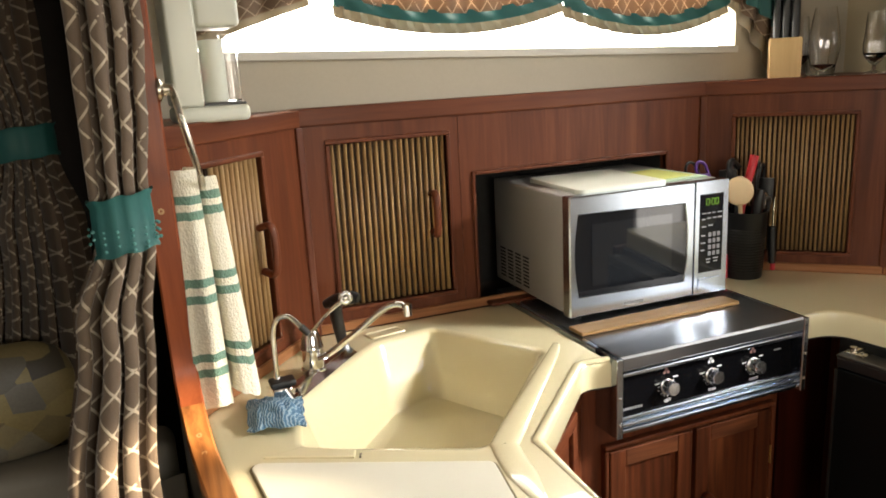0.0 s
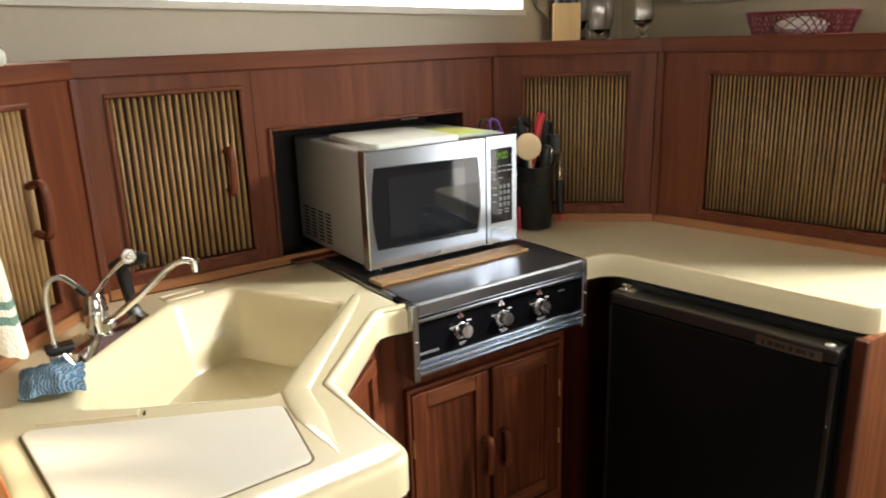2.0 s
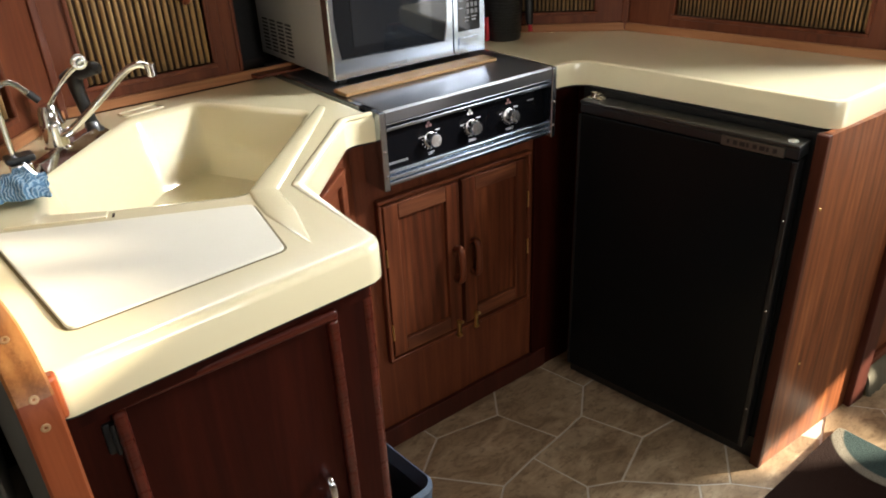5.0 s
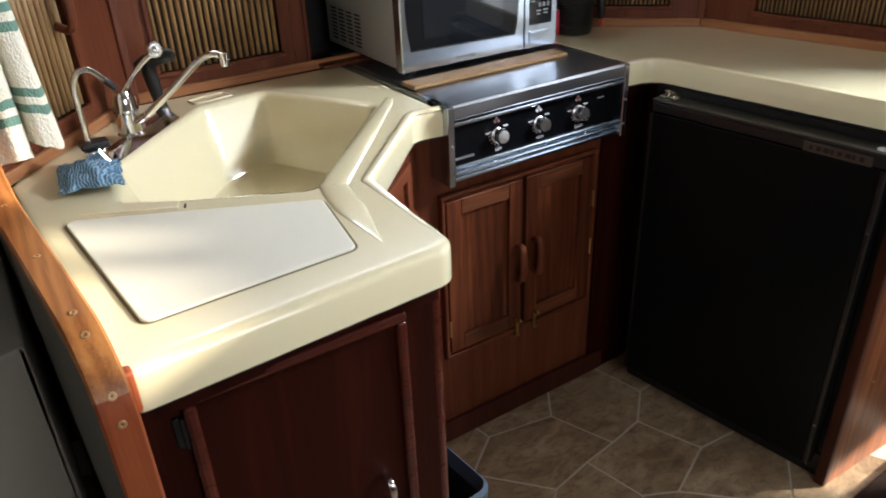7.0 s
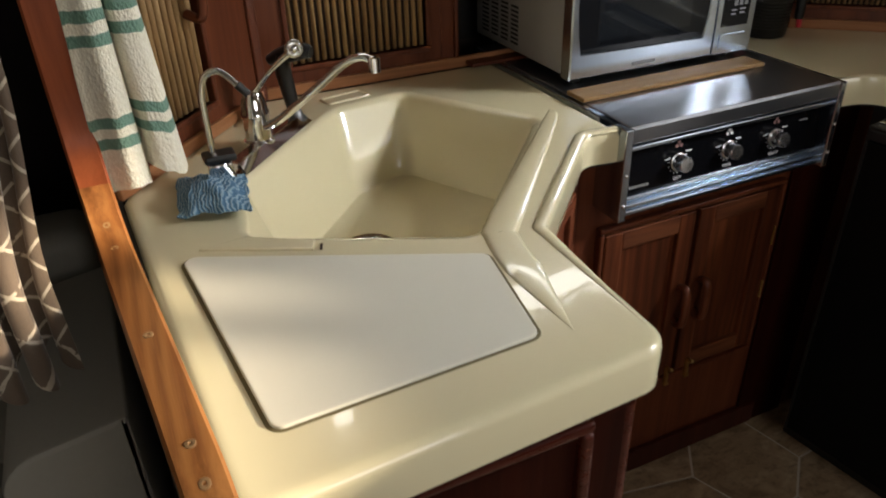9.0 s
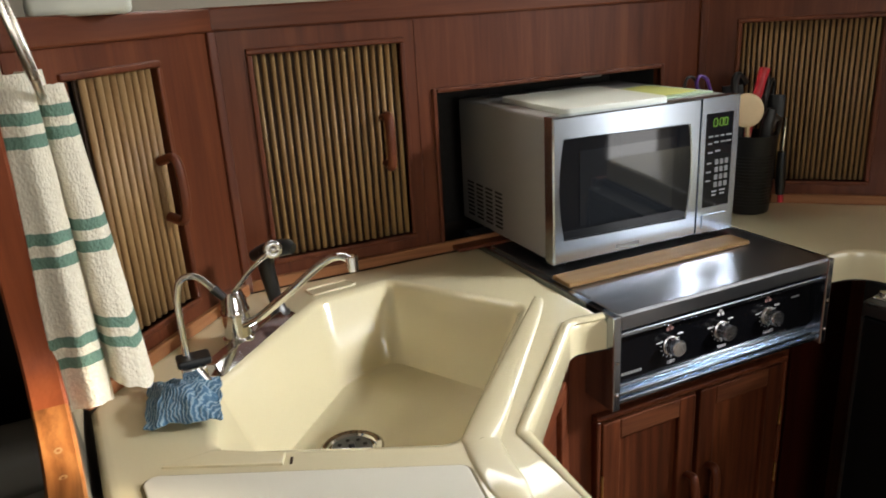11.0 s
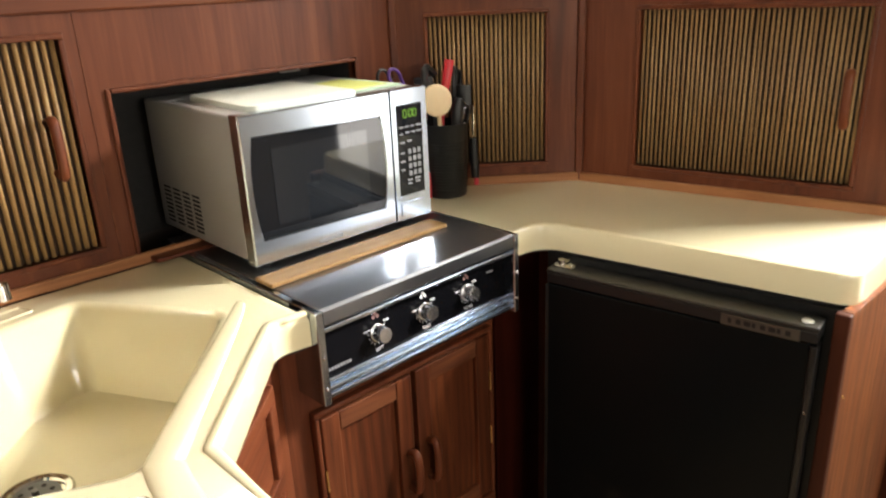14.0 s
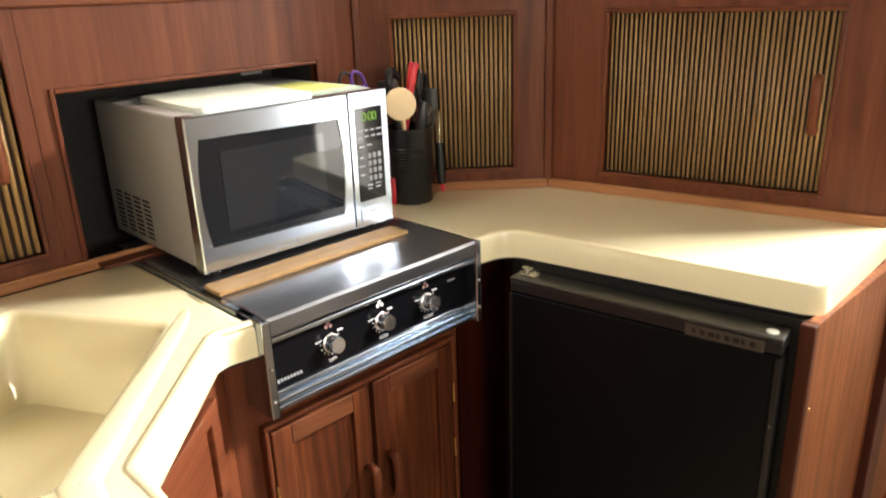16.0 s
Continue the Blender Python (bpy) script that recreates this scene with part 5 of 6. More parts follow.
part("head", tube(bmesh.new(), [(0.590, 1.755, 1.016), (0.612, 1.733, 1.028), (0.640, 1.705, 1.038), (0.652, 1.693, 1.036)], lambda t: 0.010 + 0.006 * math.sin(math.pi * t), 12), black_plastic, spray, "", True)
filt = thing("filter_tap", FLAT, "slim chrome drinking-water tap with a gooseneck spout", "tap")
bm = bmesh.new()
box(bm, 0.424, 0.462, 1.515, 1.548, 0.8985, 0.938, 0.006, 3)
cyl(bm, (0.446, 1.517, 0.935), (0.464, 1.508, 0.900), 0.007, seg=12)
part("base", bm, chrome, filt, "", True)
part("collar", boxed(0.420, 0.470, 1.513, 1.550, 0.938, 0.950, 0.004), black_plastic, filt, "black collar")
part("gooseneck", tube(bmesh.new(), [(0.436, 1.531, 0.945), (0.436, 1.531, 1.0), (0.437, 1.530, 1.045), (0.446, 1.524, 1.074), (0.466, 1.514, 1.080), (0.485, 1.505, 1.062), (0.492, 1.502, 1.054)], 0.0052, 12), chrome, filt, "", True)
part("tip", cyl(bmesh.new(), (0.487, 1.504, 1.060), (0.500, 1.498, 1.044), 0.0068, 0.006, 12), black_plastic, filt, "black nozzle tip", True)


def crumpled(u, v):
    a, b = u - 0.5, v - 0.5
    x = 0.418 + 0.100 * a + 0.018 * b + 0.008 * noise.noise((u * 4, v * 4, 3))
    y = 1.470 + 0.128 * b - 0.030 * a + 0.008 * noise.noise((u * 4, v * 4, 9))
    z = 0.912 + 0.020 * max(0, 1 - (2.1 * a) ** 2) * max(0, 1 - (2.0 * b) ** 2) ** 0.5 + 0.007 * noise.noise((u * 5 + v * 2, v * 3, 1)) + 0.0022 * noise.noise((u * 13, v * 6, 5))
    return Vector((x, y, max(0.9, z)))


bm = bmesh.new()
sheet(bm, crumpled, 36, 36, (0.12, 0.14), 0.003)
solo("dishcloth", bm, cloth_mat, FLAT, "crumpled blue striped dishcloth beside the sink", "cloth", smooth=True)

ring = thing("towel_ring", FLAT, "brushed nickel towel ring on the post", "towel ring")
bm = bmesh.new()
lathe(bm, [(0.001, 0.0), (0.017, 0.0), (0.017, 0.004), (0.010, 0.008), (0.007, 0.022), (0.001, 0.022)], seg=18)
o = part("mount", bm, nickel, ring, "", True)
o.matrix_local = pose(0.287, 1.338, 1.512, 0, 90, 0)
bm = bmesh.new()
tube(bm, [(0.306 + 0.028 * (1 - math.cos(a)) / 2, 1.338 + 0.010 * math.sin(a / 2) - 0.055 * math.sin(a) * 0.7, 1.440 + 0.074 * math.cos(a)) for a in (2 * math.pi * k / 32 for k in range(33))], 0.0042, 10, 1.0, True, 0)
part("ring", bm, nickel, ring, "", True)

towel = thing("dish_towel", FLAT, "cream waffle towel with green stripes hung through the ring", "towel")


def lobe(x0, x1, top, bottom, y, spread, seed, lean):
    def place(u, v):
        z = bottom + (top - bottom) * v
        w = (1 - v) ** 0.8
        c = (x0 + x1) / 2 + lean * (1 - v)
        half = (x1 - x0) / 2 * (0.62 + 0.38 * w)
        ang = (u - 0.5) * 2
        x = c + half * math.sin(ang * 1.45)
        fold = math.cos(ang * 3.1 + seed) * 0.009 * w + math.cos(ang * 7 + seed * 2) * 0.0035 * w
        dy = -(0.012 + spread * w) * math.cos(ang * 1.5) + fold
        sag = 0.010 * math.sin(ang * 2 + seed) * (1 - v) ** 3
        return Vector((x, y + dy, z + sag + 0.0016 * noise.noise((u * 9, v * 20, seed))))
    return place


bm = bmesh.new()
sheet(bm, lobe(0.276, 0.338, 1.392, 1.004, 1.350, 0.026, 1.0, 0.0), 28, 60, (0.12, 0.388), 0.006)
part("fold", bm, towel_mat, towel, "", True)
bm = bmesh.new()
sheet(bm, lobe(0.312, 0.366, 1.378, 1.018, 1.362, 0.022, 2.6, 0.020), 28, 60, (0.12, 0.37), 0.006)
part("fold", bm, towel_mat, towel, "", True)
bm = bmesh.new()
sheet(bm, lobe(0.300, 0.345, 1.392, 1.03, 1.388, 0.006, 4.2, 0.004), 20, 40, (0.12, 0.37), 0.006)
part("fold", bm, towel_mat, towel, "", True)


# ---- curtains ----
def curtain(name, cx, cy, top, bottom, widths, label, pleats=7, seed=0.0):
    """A gathered curtain: a pleated sheet drawn in at the tie-back; widths: (height, centre, half width) rows."""
    def at(z):
        rows = sorted(widths)
        for (za, ca, ha), (zb, cb, hb) in zip(rows, rows[1:]):
            if za <= z <= zb:
                t = (z - za) / (zb - za)
                t = t * t * (3 - 2 * t)
                return ca + (cb - ca) * t, ha + (hb - ha) * t
        return rows[0][1:] if z < rows[0][0] else rows[-1][1:]

    def place(u, v):
        z = bottom + (top - bottom) * v
        c, h = at(z)
        ph = u * pleats * 2 * math.pi + 0.6 * math.sin(u * 9 + seed) + 0.25 * math.sin(z * 9 + u * 14)
        deep = 0.30 * h + 0.006
        bend = 0.55 * h * math.sin(math.pi * u)
        x = cx + c + h * (2 * u - 1) + 0.25 * h * math.sin(2 * ph + seed) * 0.5
        zz = z + (0.022 * math.sin(ph + 0.8) if v == 0 else 0)
        return Vector((x, cy - bend + deep * math.cos(ph), zz))

    ob = thing(name, FLAT, label, "curtain")
    bm = bmesh.new()
    sheet(bm, place, 120, 90, (0.24, top - bottom))
    part("cloth", bm, curtain_mat, ob, "", True)
    return ob, at


cur, at = curtain("curtain", 0.0, 1.175, 2.15, 0.905, [(0.905, 0.158, 0.058), (0.985, 0.158, 0.058), (1.22, 0.19, 0.046), (1.335, 0.219, 0.034), (1.392, 0.219, 0.034), (1.50, 0.226, 0.039), (1.60, 0.232, 0.043), (2.15, 0.235, 0.046)], "brown lattice-patterned curtain gathered by a teal tie-back", 3.5)


def tie_back(parent, c, y, z0, z1, rx, ry):
    bm = bmesh.new()
    n = 48
    rings = []
    for off, z in ((0.004, z0), (0.0, z0 + 0.008), (0.001, (z0 + z1) / 2), (0.0, z1 - 0.008), (0.004, z1), (-0.003, z1 - 0.004), (-0.003, z0 + 0.004)):
        rings.append([bm.verts.new((c + (rx + off) * math.cos(a), y + (ry + off) * math.sin(a) + 0.0015 * math.sin(a * 11), z + 0.006 * math.cos(a + 0.4) + 0.0015 * math.sin(a * 7))) for a in (2 * math.pi * k / n for k in range(n))])
    for a, b in zip(rings, rings[1:] + rings[:1]):
        bridge(bm, a, b)
    bmesh.ops.recalc_face_normals(bm, faces=bm.faces)
    return part("tie_back", bm, teal, parent, "teal satin tie-back with hanging beads", True)


band = tie_back(cur, 0.221, 1.160, 1.316, 1.388, 0.036, 0.034)
for k in range(9):
    a = math.radians(-172 + 24 * k)
    for j in range(random.choice((2, 3, 4))):
        r = random.uniform(0.0016, 0.0028)
        bm = bmesh.new()
        ball(bm, (0.221 + (0.039 + r) * math.cos(a), 1.160 + (0.037 + r) * math.sin(a), 1.350 - j * 0.0085 - random.uniform(0, 0.003)), r, 1, 8, 6)
        part("bead", bm, bead_glass, band, "", True)
cur2, _ = curtain("curtain", -0.02, 1.80, 2.1, 0.85, [(0.85, 0.03, 0.12), (1.25, 0.055, 0.085), (1.40, 0.060, 0.050), (1.46, 0.060, 0.050), (1.65, 0.03, 0.085), (2.1, 0.03, 0.10)], "second brown lattice curtain drawn back in the dim saloon", 6, 2.0)
tie_back(cur2, 0.040, 1.775, 1.395, 1.455, 0.062, 0.05)

valance = thing("window_valance", FLAT, "swagged lattice valance with teal band and lace ruffle", "valance")


def swag(x0, x1, high, sag, name, lo, hi, mat, out, cloth_bumps=6):
    def place(u, v):
        bell = 4 * u * (1 - u)
        base = high - sag * bell
        z = base + lo + (hi - lo) * v
        return Vector((x0 + (x1 - x0) * u, WALL_Y - 0.030 - out - 0.018 * bell * (1 - v) + 0.006 * math.sin(u * cloth_bumps * 6.28 + v * 2), z))
    bm = bmesh.new()
    sheet(bm, place, 60, 8, (x1 - x0, hi - lo), 0.002)
    return part(name, bm, mat, valance, "", True)


for x0, x1, high, sag in ((0.70, 1.305, 1.657, 0.048), (1.305, 1.846, 1.645, 0.057)):
    swag(x0, x1, high, sag, "swag", 0.042, 0.36, valance_mat, 0.004)
    swag(x0, x1, high, sag, "band", 0.018, 0.050, teal, 0.012)
    swag(x0, x1, high, sag, "ruffle", -0.006, 0.022, lace_mat, 0.006, 16)


def tail(x_in, x_out, z_low, name, mat, flip, y, lift=0.0):
    def place(u, v):
        edge = z_low + lift + (1.677 - z_low) * (1 - u) ** 0.8 if not flip else z_low + lift + (1.677 - z_low) * u ** 0.8
        z = edge + (1.98 - edge) * v
        return Vector((x_in + (x_out - x_in) * u, y + 0.010 * math.sin(u * 22), z))
    bm = bmesh.new()
    sheet(bm, place, 40, 16, (abs(x_out - x_in), 0.5), 0.002)
    return part(name, bm, mat, valance, "", True)


tail(1.823, 2.011, 1.460, "tail", lace_mat, False, WALL_Y - 0.034)
tail(1.832, 2.011, 1.501, "tail", valance_mat, False, WALL_Y - 0.046, 0.01)
tail(1.841, 2.011, 1.570, "band", teal, False, WALL_Y - 0.058, 0.012)
tail(0.352, 0.645, 1.570, "tail", lace_mat, True, WALL_Y - 0.034)
tail(0.352, 0.638, 1.584, "tail", valance_mat, True, WALL_Y - 0.041, 0.012)
tail(0.352, 0.590, 1.648, "band", teal, True, WALL_Y - 0.048, 0.05)

# ---- things on the shelf ----
coffee = thing("coffee_maker", pose(0.392, 1.672, 1.4465, 0, 0, 4), "white drip coffee maker on the locker shelf", "coffee maker")
part("base", boxed(-0.075, 0.060, -0.055, 0.075, 0.0, 0.030, 0.010, 3), white_plastic, coffee, "", True)
part("column", boxed(-0.075, -0.022, -0.050, 0.075, 0.030, 0.40, 0.006, 3), white_plastic, coffee, "", True)
part("head", boxed(-0.022, 0.058, -0.048, 0.075, 0.172, 0.40, 0.008, 3), white_plastic, coffee, "", True)
bm = bmesh.new()
lathe(bm, [(0.001, 0.036), (0.021, 0.036), (0.023, 0.040), (0.0225, 0.150), (0.001, 0.152)], (0.006, -0.012, 0), 24)
part("tank", bm, white_plastic, coffee, "white cylinder", True)
bm = bmesh.new()
lathe(bm, [(0.016, 0.036), (0.018, 0.038), (0.018, 0.160), (0.0165, 0.160), (0.0165, 0.039), (0.001, 0.038)], (0.040, 0.004, 0), 24)
part("carafe", bm, glass, coffee, "clear glass tube", True)
part("hot_plate", boxed(-0.020, 0.056, -0.046, 0.05, 0.030, 0.0355, 0.003), dark_steel, coffee, "grey metal plate")
part("switch", boxed(-0.0220, -0.0195, -0.030, -0.020, 0.075, 0.100, 0.001), red_plastic, coffee, "red switch")

block = thing("knife_block", pose(1.998, 1.822, 1.4465, 0, 0, -42), "pale beech knife block with black-handled knives", "knife block")
bm = bmesh.new()
box(bm, -0.042, 0.042, -0.034, 0.05, 0.0, 0.112, 0.002)
part("block", bm, beech, block)
for x, y, h in ((-0.024, -0.014, 0.12), (0.0, -0.014, 0.13), (0.024, -0.014, 0.12), (-0.012, 0.022, 0.14), (0.016, 0.022, 0.135)):
    bm = bmesh.new()
    tube(bm, [(x, y, 0.108), (x, y + 0.003, 0.15), (x, y + 0.006, 0.112 + h)], lambda t: 0.0085 + 0.0015 * math.sin(3.14 * t), 10, 1.4)
    part("knife_handle", bm, black_plastic, block, "black knife handle", True)


def tumbler(name, x, y, prof, label):
    bm = bmesh.new()
    lathe(bm, prof, (0, 0, 0), 28)
    return solo(name, bm, glass, pose(x, y, 1.4465), label, "glass", "glasses on the shelf", smooth=True)


tumbler("wine_glass", 2.095, 1.775, [(0.001, 0.0), (0.034, 0.0), (0.034, 0.003), (0.030, 0.005), (0.034, 0.03), (0.043, 0.07), (0.040, 0.12), (0.028, 0.19), (0.027, 0.19), (0.038, 0.12), (0.041, 0.07), (0.032, 0.032), (0.001, 0.012)], "clear tulip-shaped glass on the shelf")
tumbler("wine_glass", 2.070, 1.850, [(0.001, 0.0), (0.030, 0.0), (0.030, 0.003), (0.026, 0.02), (0.036, 0.06), (0.034, 0.12), (0.030, 0.17), (0.029, 0.17), (0.032, 0.12), (0.034, 0.06), (0.001, 0.02)], "clear glass standing behind another on the shelf")
tumbler("tumbler", 2.155, 1.845, [(0.001, 0.0), (0.030, 0.0), (0.034, 0.10), (0.032, 0.10), (0.028, 0.006), (0.001, 0.006)], "clear straight glass on the shelf")
tumbler("cut_glass_goblet", 2.195, 1.690, [(0.001, 0.0), (0.026, 0.0), (0.026, 0.003), (0.006, 0.010), (0.005, 0.022), (0.016, 0.032), (0.031, 0.055), (0.033, 0.085), (0.029, 0.105), (0.026, 0.17), (0.025, 0.17), (0.027, 0.105), (0.030, 0.085), (0.028, 0.058), (0.001, 0.036)], "cut-glass goblet with a short stem")

roll = thing("paper_towel_holder", pose(2.335, 1.49, 1.60, 0, 0, e_angle), "white paper towel roll on a wall holder", "paper towel")
bm = bmesh.new()
lathe(bm, [(0.018, -0.14), (0.050, -0.14), (0.052, -0.137), (0.052, 0.137), (0.050, 0.14), (0.018, 0.14), (0.018, -0.14)], seg=36)
o = part("roll", bm, white_paper, roll, "", True)
o.matrix_local = pose(0, 0, 0, 0, 90, 0)
for x in (-0.150, 0.150):
    part("bracket", boxed(x - 0.005, x + 0.005, -0.02, 0.095, -0.02, 0.02, 0.003), wood_across, roll)
o = part("core", cyl(bmesh.new(), (-0.155, 0, 0), (0.155, 0, 0), 0.015, seg=16), wood_across, roll)

basket = thing("woven_basket", pose(2.36, 1.27, 1.4465, 0, 0, e_angle), "wine-red open lattice plastic basket on the shelf", "basket")
bm = bmesh.new()
nb, hb = 44, 0.062


def bask(a, z):
    r = 1.0 + 0.16 * z / hb
    return Vector((0.120 * r * math.copysign(abs(math.cos(a)) ** 0.6, math.cos(a)), 0.085 * r * math.copysign(abs(math.sin(a)) ** 0.6, math.sin(a)), z))


for k in range(nb):
    a = 2 * math.pi * k / nb
    for s in (-1, 1):
        tube(bm, [bask(a, 0.004), bask(a + s * 0.14, hb / 2), bask(a + s * 0.28, hb)], 0.0018, 5, steps=2)
for z, r in ((0.003, 0.003), (hb, 0.0032)):
    tube(bm, [bask(2 * math.pi * k / 40, z) for k in range(41)], r, 6, 1.0, True, 0)
part("lattice", bm, wine_plastic, basket, "", True)
bm = bmesh.new()
slab(bm, [bask(2 * math.pi * k / 40, 0).xy for k in range(40)], 0.0, 0.004, 0.001)
part("bottom", bm, wine_plastic, basket)
o = part("contents", ball(bmesh.new(), (0, 0, 0.022), 0.07, 0.4), white_paper, basket, "pale paper inside the basket", True)

# ---- utensils beside the microwave ----
HOLD = pose(1.802, 1.746, 0.90) @ Matrix.Scale(1.13, 4)
holder = thing("utensil_holder", HOLD, "black utensil holder full of kitchen tools", "utensil holder")
bm = bmesh.new()
lathe(bm, [(0.001, 0.0), (0.044, 0.0), (0.046, 0.004), (0.053, 0.166), (0.055, 0.170), (0.051, 0.170), (0.044, 0.008), (0.001, 0.006)], seg=28)
part("cup", bm, black_plastic, holder, "", True)
bm = bmesh.new()
for k in range(16):
    r = 0.0466 + 0.0003 * k
    lathe(bm, [(r, 0.02 + k * 0.007), (r + 0.0013, 0.0215 + k * 0.007), (r, 0.023 + k * 0.007)], seg=24)
part("ribs", bm, black_plastic, holder)


def tool(name, pts, r, mat, label, category="utensil", flat=1.0):
    bm = bmesh.new()
    tube(bm, pts, r, 9, flat)
    return solo(name, bm, mat, HOLD, label, category, "tools in the holder", smooth=True)


bm = bmesh.new()
ball(bm, (0, 0, 0), 0.035, 0.16, 24, 10)
for v in bm.verts:
    v.co = pose(-0.046, -0.026, 0.226, 80, 0, -25) @ v.co
spoon = solo("wooden_spoon", bm, pale_wood, HOLD, "pale round wooden spoon, bowl upwards", "utensil", "tools in the holder", smooth=True)
part("handle", tube(bmesh.new(), [(-0.040, -0.024, 0.196), (-0.020, -0.012, 0.10), (0.0, 0.005, 0.012)], 0.005, 8), pale_wood, spoon, "", True)
tool("red_spatula", [(-0.01, 0.01, 0.012), (-0.008, 0.004, 0.16), (0.002, -0.002, 0.235), (0.020, -0.004, 0.305)], lambda t: 0.006 + 0.005 * t, red_plastic, "red handled spatula standing in the holder")
tool("black_ladle", [(-0.01, 0.02, 0.012), (-0.012, 0.022, 0.18), (-0.026, 0.03, 0.262), (-0.016, 0.034, 0.29), (0.004, 0.030, 0.272)], 0.0085, black_plastic, "black ladle with hooked end")
tool("black_turner", [(0.0, 0.025, 0.012), (-0.012, 0.03, 0.17), (-0.020, 0.034, 0.22), (-0.026, 0.036, 0.27)], lambda t: 0.006 + (0.016 if t > 0.6 else 0), black_plastic, "broad black turner standing in the holder", flat=0.3)
tool("slotted_spoon", [(0.006, 0.02, 0.012), (0.006, 0.02, 0.17), (0.008, 0.018, 0.22), (0.010, 0.016, 0.25)], lambda t: 0.006 + (0.017 if t > 0.62 else 0), black_plastic, "black slotted spoon standing in the holder", flat=0.35)
tool("purple_scissors", [(-0.01, 0.01, 0.02), (-0.05, 0.03, 0.18), (-0.078, 0.045, 0.262), (-0.090, 0.046, 0.288), (-0.108, 0.048, 0.296), (-0.116, 0.048, 0.280), (-0.106, 0.047, 0.264), (-0.082, 0.045, 0.262)], 0.0036, purple_plastic, "purple scissor handle leaning from the holder")
tool("black_scissors", [(-0.012, 0.02, 0.02), (-0.06, 0.04, 0.18), (-0.100, 0.052, 0.262), (-0.118, 0.054, 0.292), (-0.136, 0.054, 0.294), (-0.142, 0.054, 0.276), (-0.128, 0.054, 0.262), (-0.104, 0.052, 0.260)], 0.0036, black_plastic, "black scissor handle leaning from the holder")
for dx, dz, dy in ((0.0, 0.0, 0.0), (0.012, -0.008, 0.006), (-0.010, -0.012, -0.004)):
    tool("wire_whisk", [(0.02 + dx, 0.0, 0.012), (0.022 + dx, -0.02 + dy, 0.15), (0.018 + dx, -0.026 + dy, 0.188 + dz), (0.026 + dx, -0.030 + dy, 0.216 + dz), (0.040 + dx, -0.026 + dy, 0.204 + dz), (0.040 + dx, -0.024 + dy, 0.176 + dz), (0.030 + dx, -0.024 + dy, 0.166 + dz)], 0.0019, chrome, "bright wire loop of a kitchen tool in the holder")
tool("wire_masher", [(0.02, 0.02, 0.012), (0.030, 0.0, 0.15), (0.026, -0.005, 0.24), (0.036, 0.0, 0.285), (0.048, 0.010, 0.272), (0.046, 0.012, 0.22)], 0.0034, black_plastic, "black wire tool with hooked end")
tool("black_tongs", [(0.03, 0.02, 0.05), (0.044, 0.014, 0.19), (0.050, 0.010, 0.25), (0.060, 0.012, 0.276), (0.070, 0.014, 0.262), (0.066, 0.018, 0.20)], 0.0040, black_plastic, "black tongs with a looped end")
tool("black_spatula", [(0.03, 0.01, 0.012), (0.052, 0.0, 0.13), (0.060, -0.004, 0.19), (0.062, -0.004, 0.245)], lambda t: 0.005 + (0.013 if t > 0.6 else 0), black_plastic, "black plastic spatula with a broad end", flat=0.35)
tool("black_peeler", [(0.0, -0.03, 0.05), (0.004, -0.036, 0.18), (0.010, -0.040, 0.225)], lambda t: 0.009 + 0.004 * math.sin(3.1 * t), black_plastic, "black peeler handle leaning on the rim")
tool("kitchen_shears", [(0.020, -0.03, 0.17), (0.028, -0.036, 0.20), (0.046, -0.032, 0.195), (0.046, -0.024, 0.16), (0.030, -0.024, 0.148), (0.020, -0.028, 0.165)], 0.0045, dark_steel, "dark looped shears handle")
hung = tool("hanging_scraper", [(0.068, -0.028, 0.030), (0.066, -0.028, 0.075), (0.064, -0.028, 0.125)], lambda t: 0.009 + 0.002 * math.sin(3.1 * t), black_plastic, "black-handled scraper hooked on the rim")
part("shank", tube(bmesh.new(), [(0.064, -0.028, 0.120), (0.064, -0.030, 0.20)], 0.0026, 8, steps=0), chrome, hung, "chrome shank", True)
part("cap", tube(bmesh.new(), [(0.069, -0.030, 0.012), (0.069, -0.030, 0.022), (0.068, -0.029, 0.032)], 0.006, 8), red_plastic, hung, "red loop at the end", True)
solo("red_grip", tube(bmesh.new(), [(-0.052, 0.004, 0.002), (-0.054, 0.002, 0.03), (-0.054, 0.004, 0.062)], 0.006, 8), red_plastic, HOLD, "red grip leaning behind the utensil holder", "utensil", smooth=True)

# ---- saloon seat, dimly seen past the partition ----
seat_vinyl = speckled("pale grey seat vinyl", (0.36, 0.33, 0.27), 0.5, 120, 0.2, 0.2)
seat = thing("saloon_seat", FLAT, "low grey vinyl seat beyond the partition", "seat")
bm = bmesh.new()
box(bm, -0.75, 0.235, 0.92, 1.60, 0.36, 0.45, 0.035, 4)
part("cushion", bm, seat_vinyl, seat, "", True)
bm = bmesh.new()
slab(bm, rounded([Vector(p) for p in ((0.095, 0.37), (0.246, 0.37), (0.246, 0.808), (0.095, 0.785))], [0.01, 0.004, 0.004, 0.055]), -1.52, -1.15, 0.008)
bmesh.ops.transform(bm, matrix=pose(0, 0, 0, 90, 0, 0), verts=bm.verts)
part("end_pad", bm, seat_vinyl, seat, "rounded padded end", True)
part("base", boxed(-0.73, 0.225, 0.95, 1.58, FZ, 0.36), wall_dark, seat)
part("backrest", boxed(-0.75, 0.235, 1.56, 1.68, 0.44, 0.852, 0.03, seg=4), seat_vinyl, seat, "padded backrest", True)


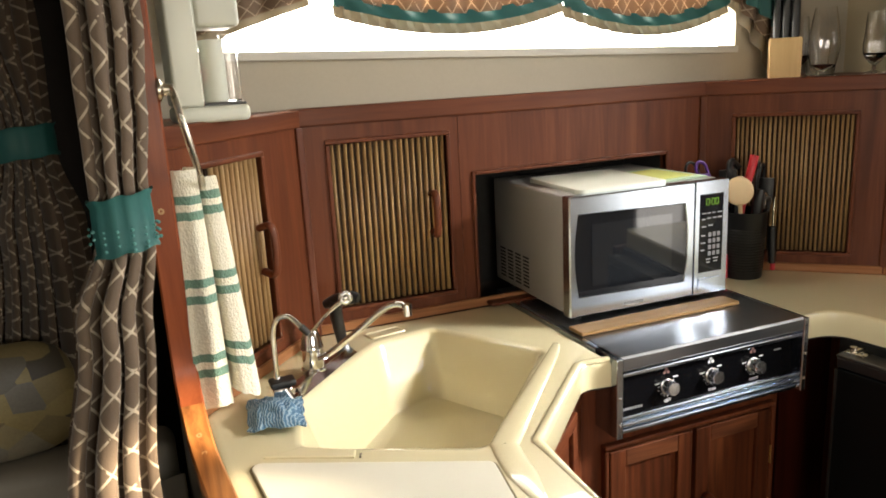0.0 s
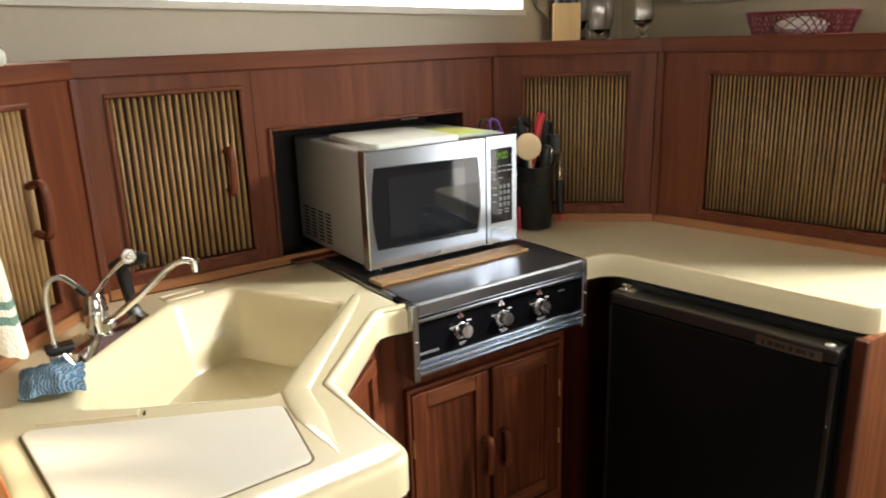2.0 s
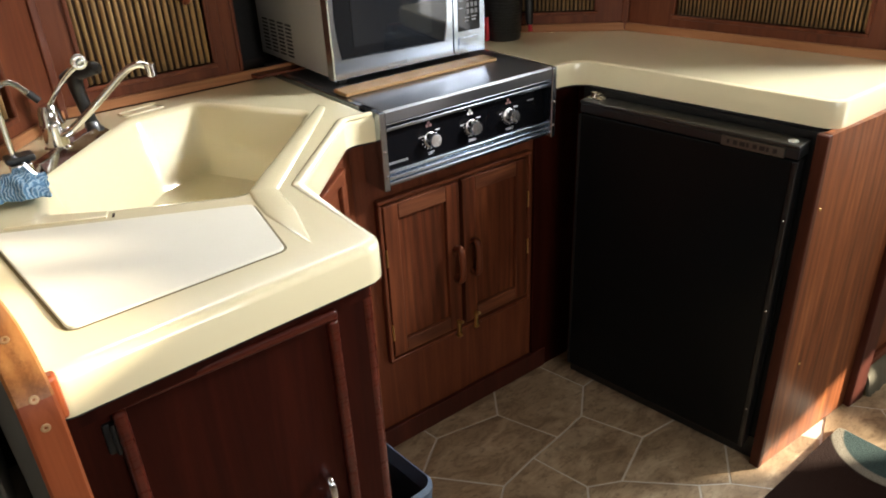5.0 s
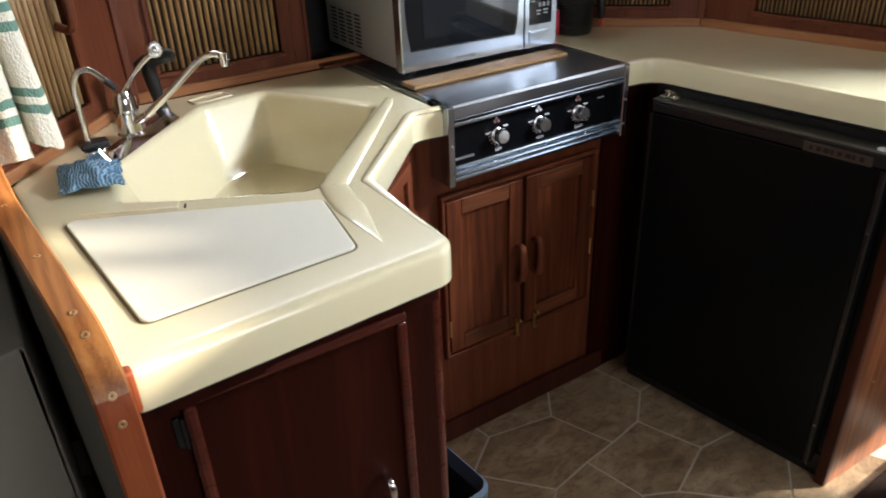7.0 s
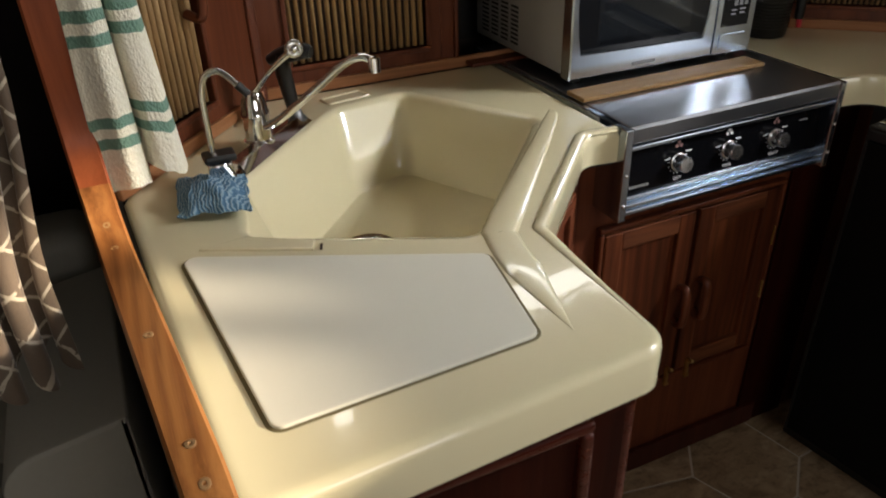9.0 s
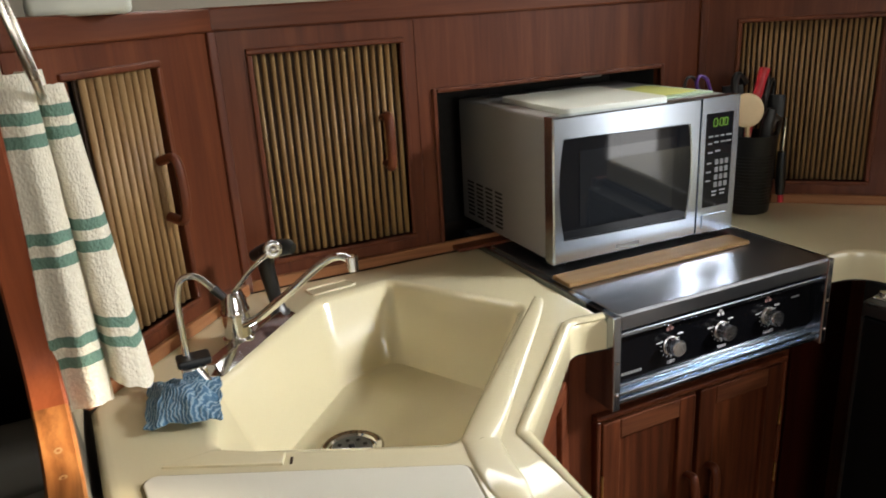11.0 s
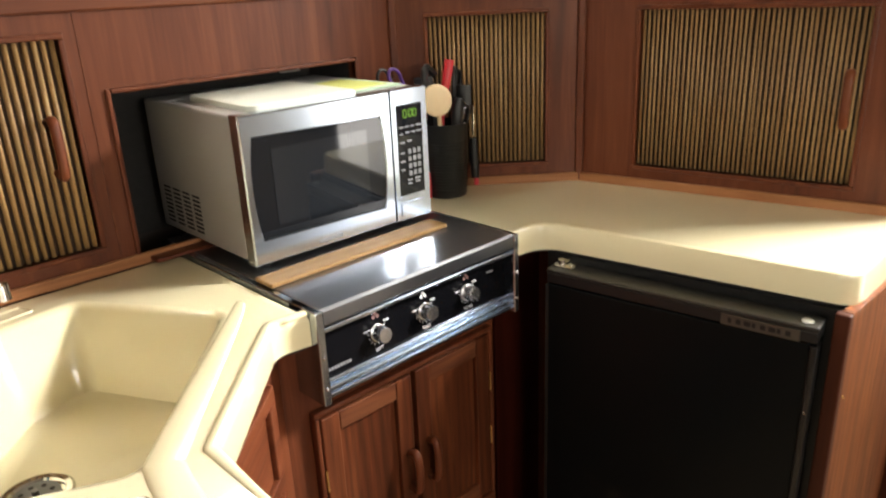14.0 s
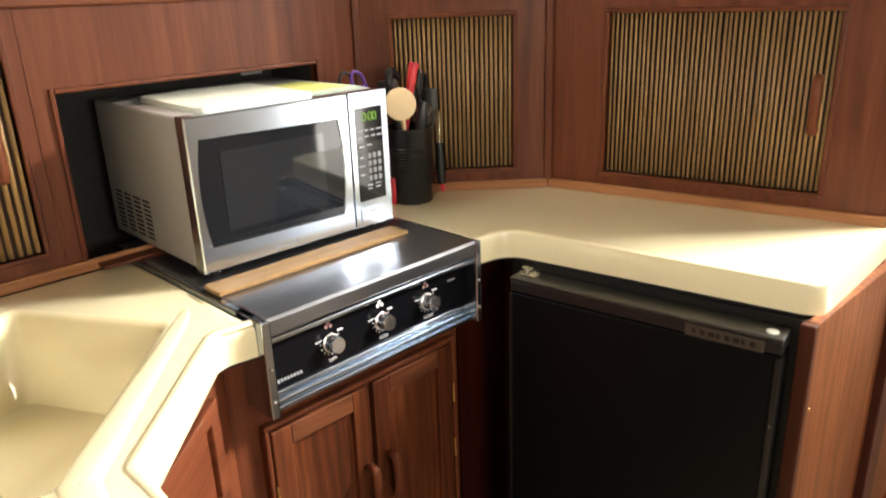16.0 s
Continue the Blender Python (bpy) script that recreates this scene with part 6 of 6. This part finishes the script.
def patchwork():
    m = material("grey and gold patchwork", (0.3, 0.26, 0.18), 0.4)
    n = Nodes(m)
    v = n.add("ShaderNodeTexVoronoi", Scale=17.0)
    n.link(n.coords((1, 1.3, 1), (0, 0, 0.6)), v.inputs["Vector"])
    sep = n.add("ShaderNodeSeparateColor")
    n.link(v.outputs["Color"], sep.inputs[0])
    r = n.ramp(sep.outputs[0], (0.0, (0.05, 0.035, 0.02)), (0.35, (0.34, 0.31, 0.24)), (0.65, (0.50, 0.38, 0.14)), (1.0, (0.18, 0.14, 0.09)))
    n.color(n.mix(n.math("MULTIPLY", n.noise(n.coords(), 200.0), 0.4), r, (0.05, 0.04, 0.03)))
    return m


pillow = thing("pillow", pose(-0.045, 1.635, 0.850, 82, 0, 8), "grey and gold patchwork pillow on the saloon backrest", "pillow")
bm = bmesh.new()
ball(bm, (0, 0.112, 0), 0.115, 0.34, 24, 12)
for v in bm.verts:
    v.co.x = 0.125 * math.copysign(min(1, abs(v.co.x) / 0.115) ** 0.6, v.co.x)
    v.co.y = 0.112 + 0.110 * math.copysign(min(1, abs(v.co.y - 0.112) / 0.115) ** 0.7, v.co.y - 0.112)
part("cover", bm, patchwork(), pillow, "", True)

# ---- stone-look floor pieces ----
bm = None
CELL = 0.150
ROT = radians(22)
ux, uy = Vector((math.cos(ROT), math.sin(ROT))), Vector((-math.sin(ROT), math.cos(ROT)))
corner = {}


def floor_corner(p):
    key = (round(p.x, 3), round(p.y, 3))
    if key not in corner:
        rng = random.Random(hash(key) & 0xffff)
        corner[key] = p + Vector((rng.uniform(-0.058, 0.058), rng.uniform(-0.058, 0.058)))
    return corner[key]


for i in range(-10, 22):
    for j in range(-12, 16):
        c = ux * (i * CELL * math.sqrt(3) + (j % 2) * CELL * math.sqrt(3) / 2) + uy * (j * CELL * 1.5)
        under = c.x > 0.30 and c.y > 1.52 or 0.30 < c.x < 0.70 and c.y > 1.0 or c.x > 1.95 and c.y > 0.86
        if under or not (-1.62 < c.x < 3.32 and -1.22 < c.y < 2.02):
            continue
        ring = [floor_corner(c + ux * CELL * math.cos(a) + uy * CELL * math.sin(a)) for a in (math.pi / 6 + math.pi / 3 * k for k in range(6))]
        mid = sum(ring, Vector((0, 0))) / 6
        small = inset(ring, 0.0028)
        bm = bmesh.new()
        lo = [bm.verts.new((p.x - mid.x, p.y - mid.y, -0.003)) for p in small]
        hi = [bm.verts.new((p.x - mid.x, p.y - mid.y, 0.0)) for p in inset(small, 0.0006)]
        bridge(bm, lo, hi)
        bm.faces.new(hi)
        t = part("tile", bm, tile_mat, floor)
        t.location = (mid.x, mid.y, FZ)
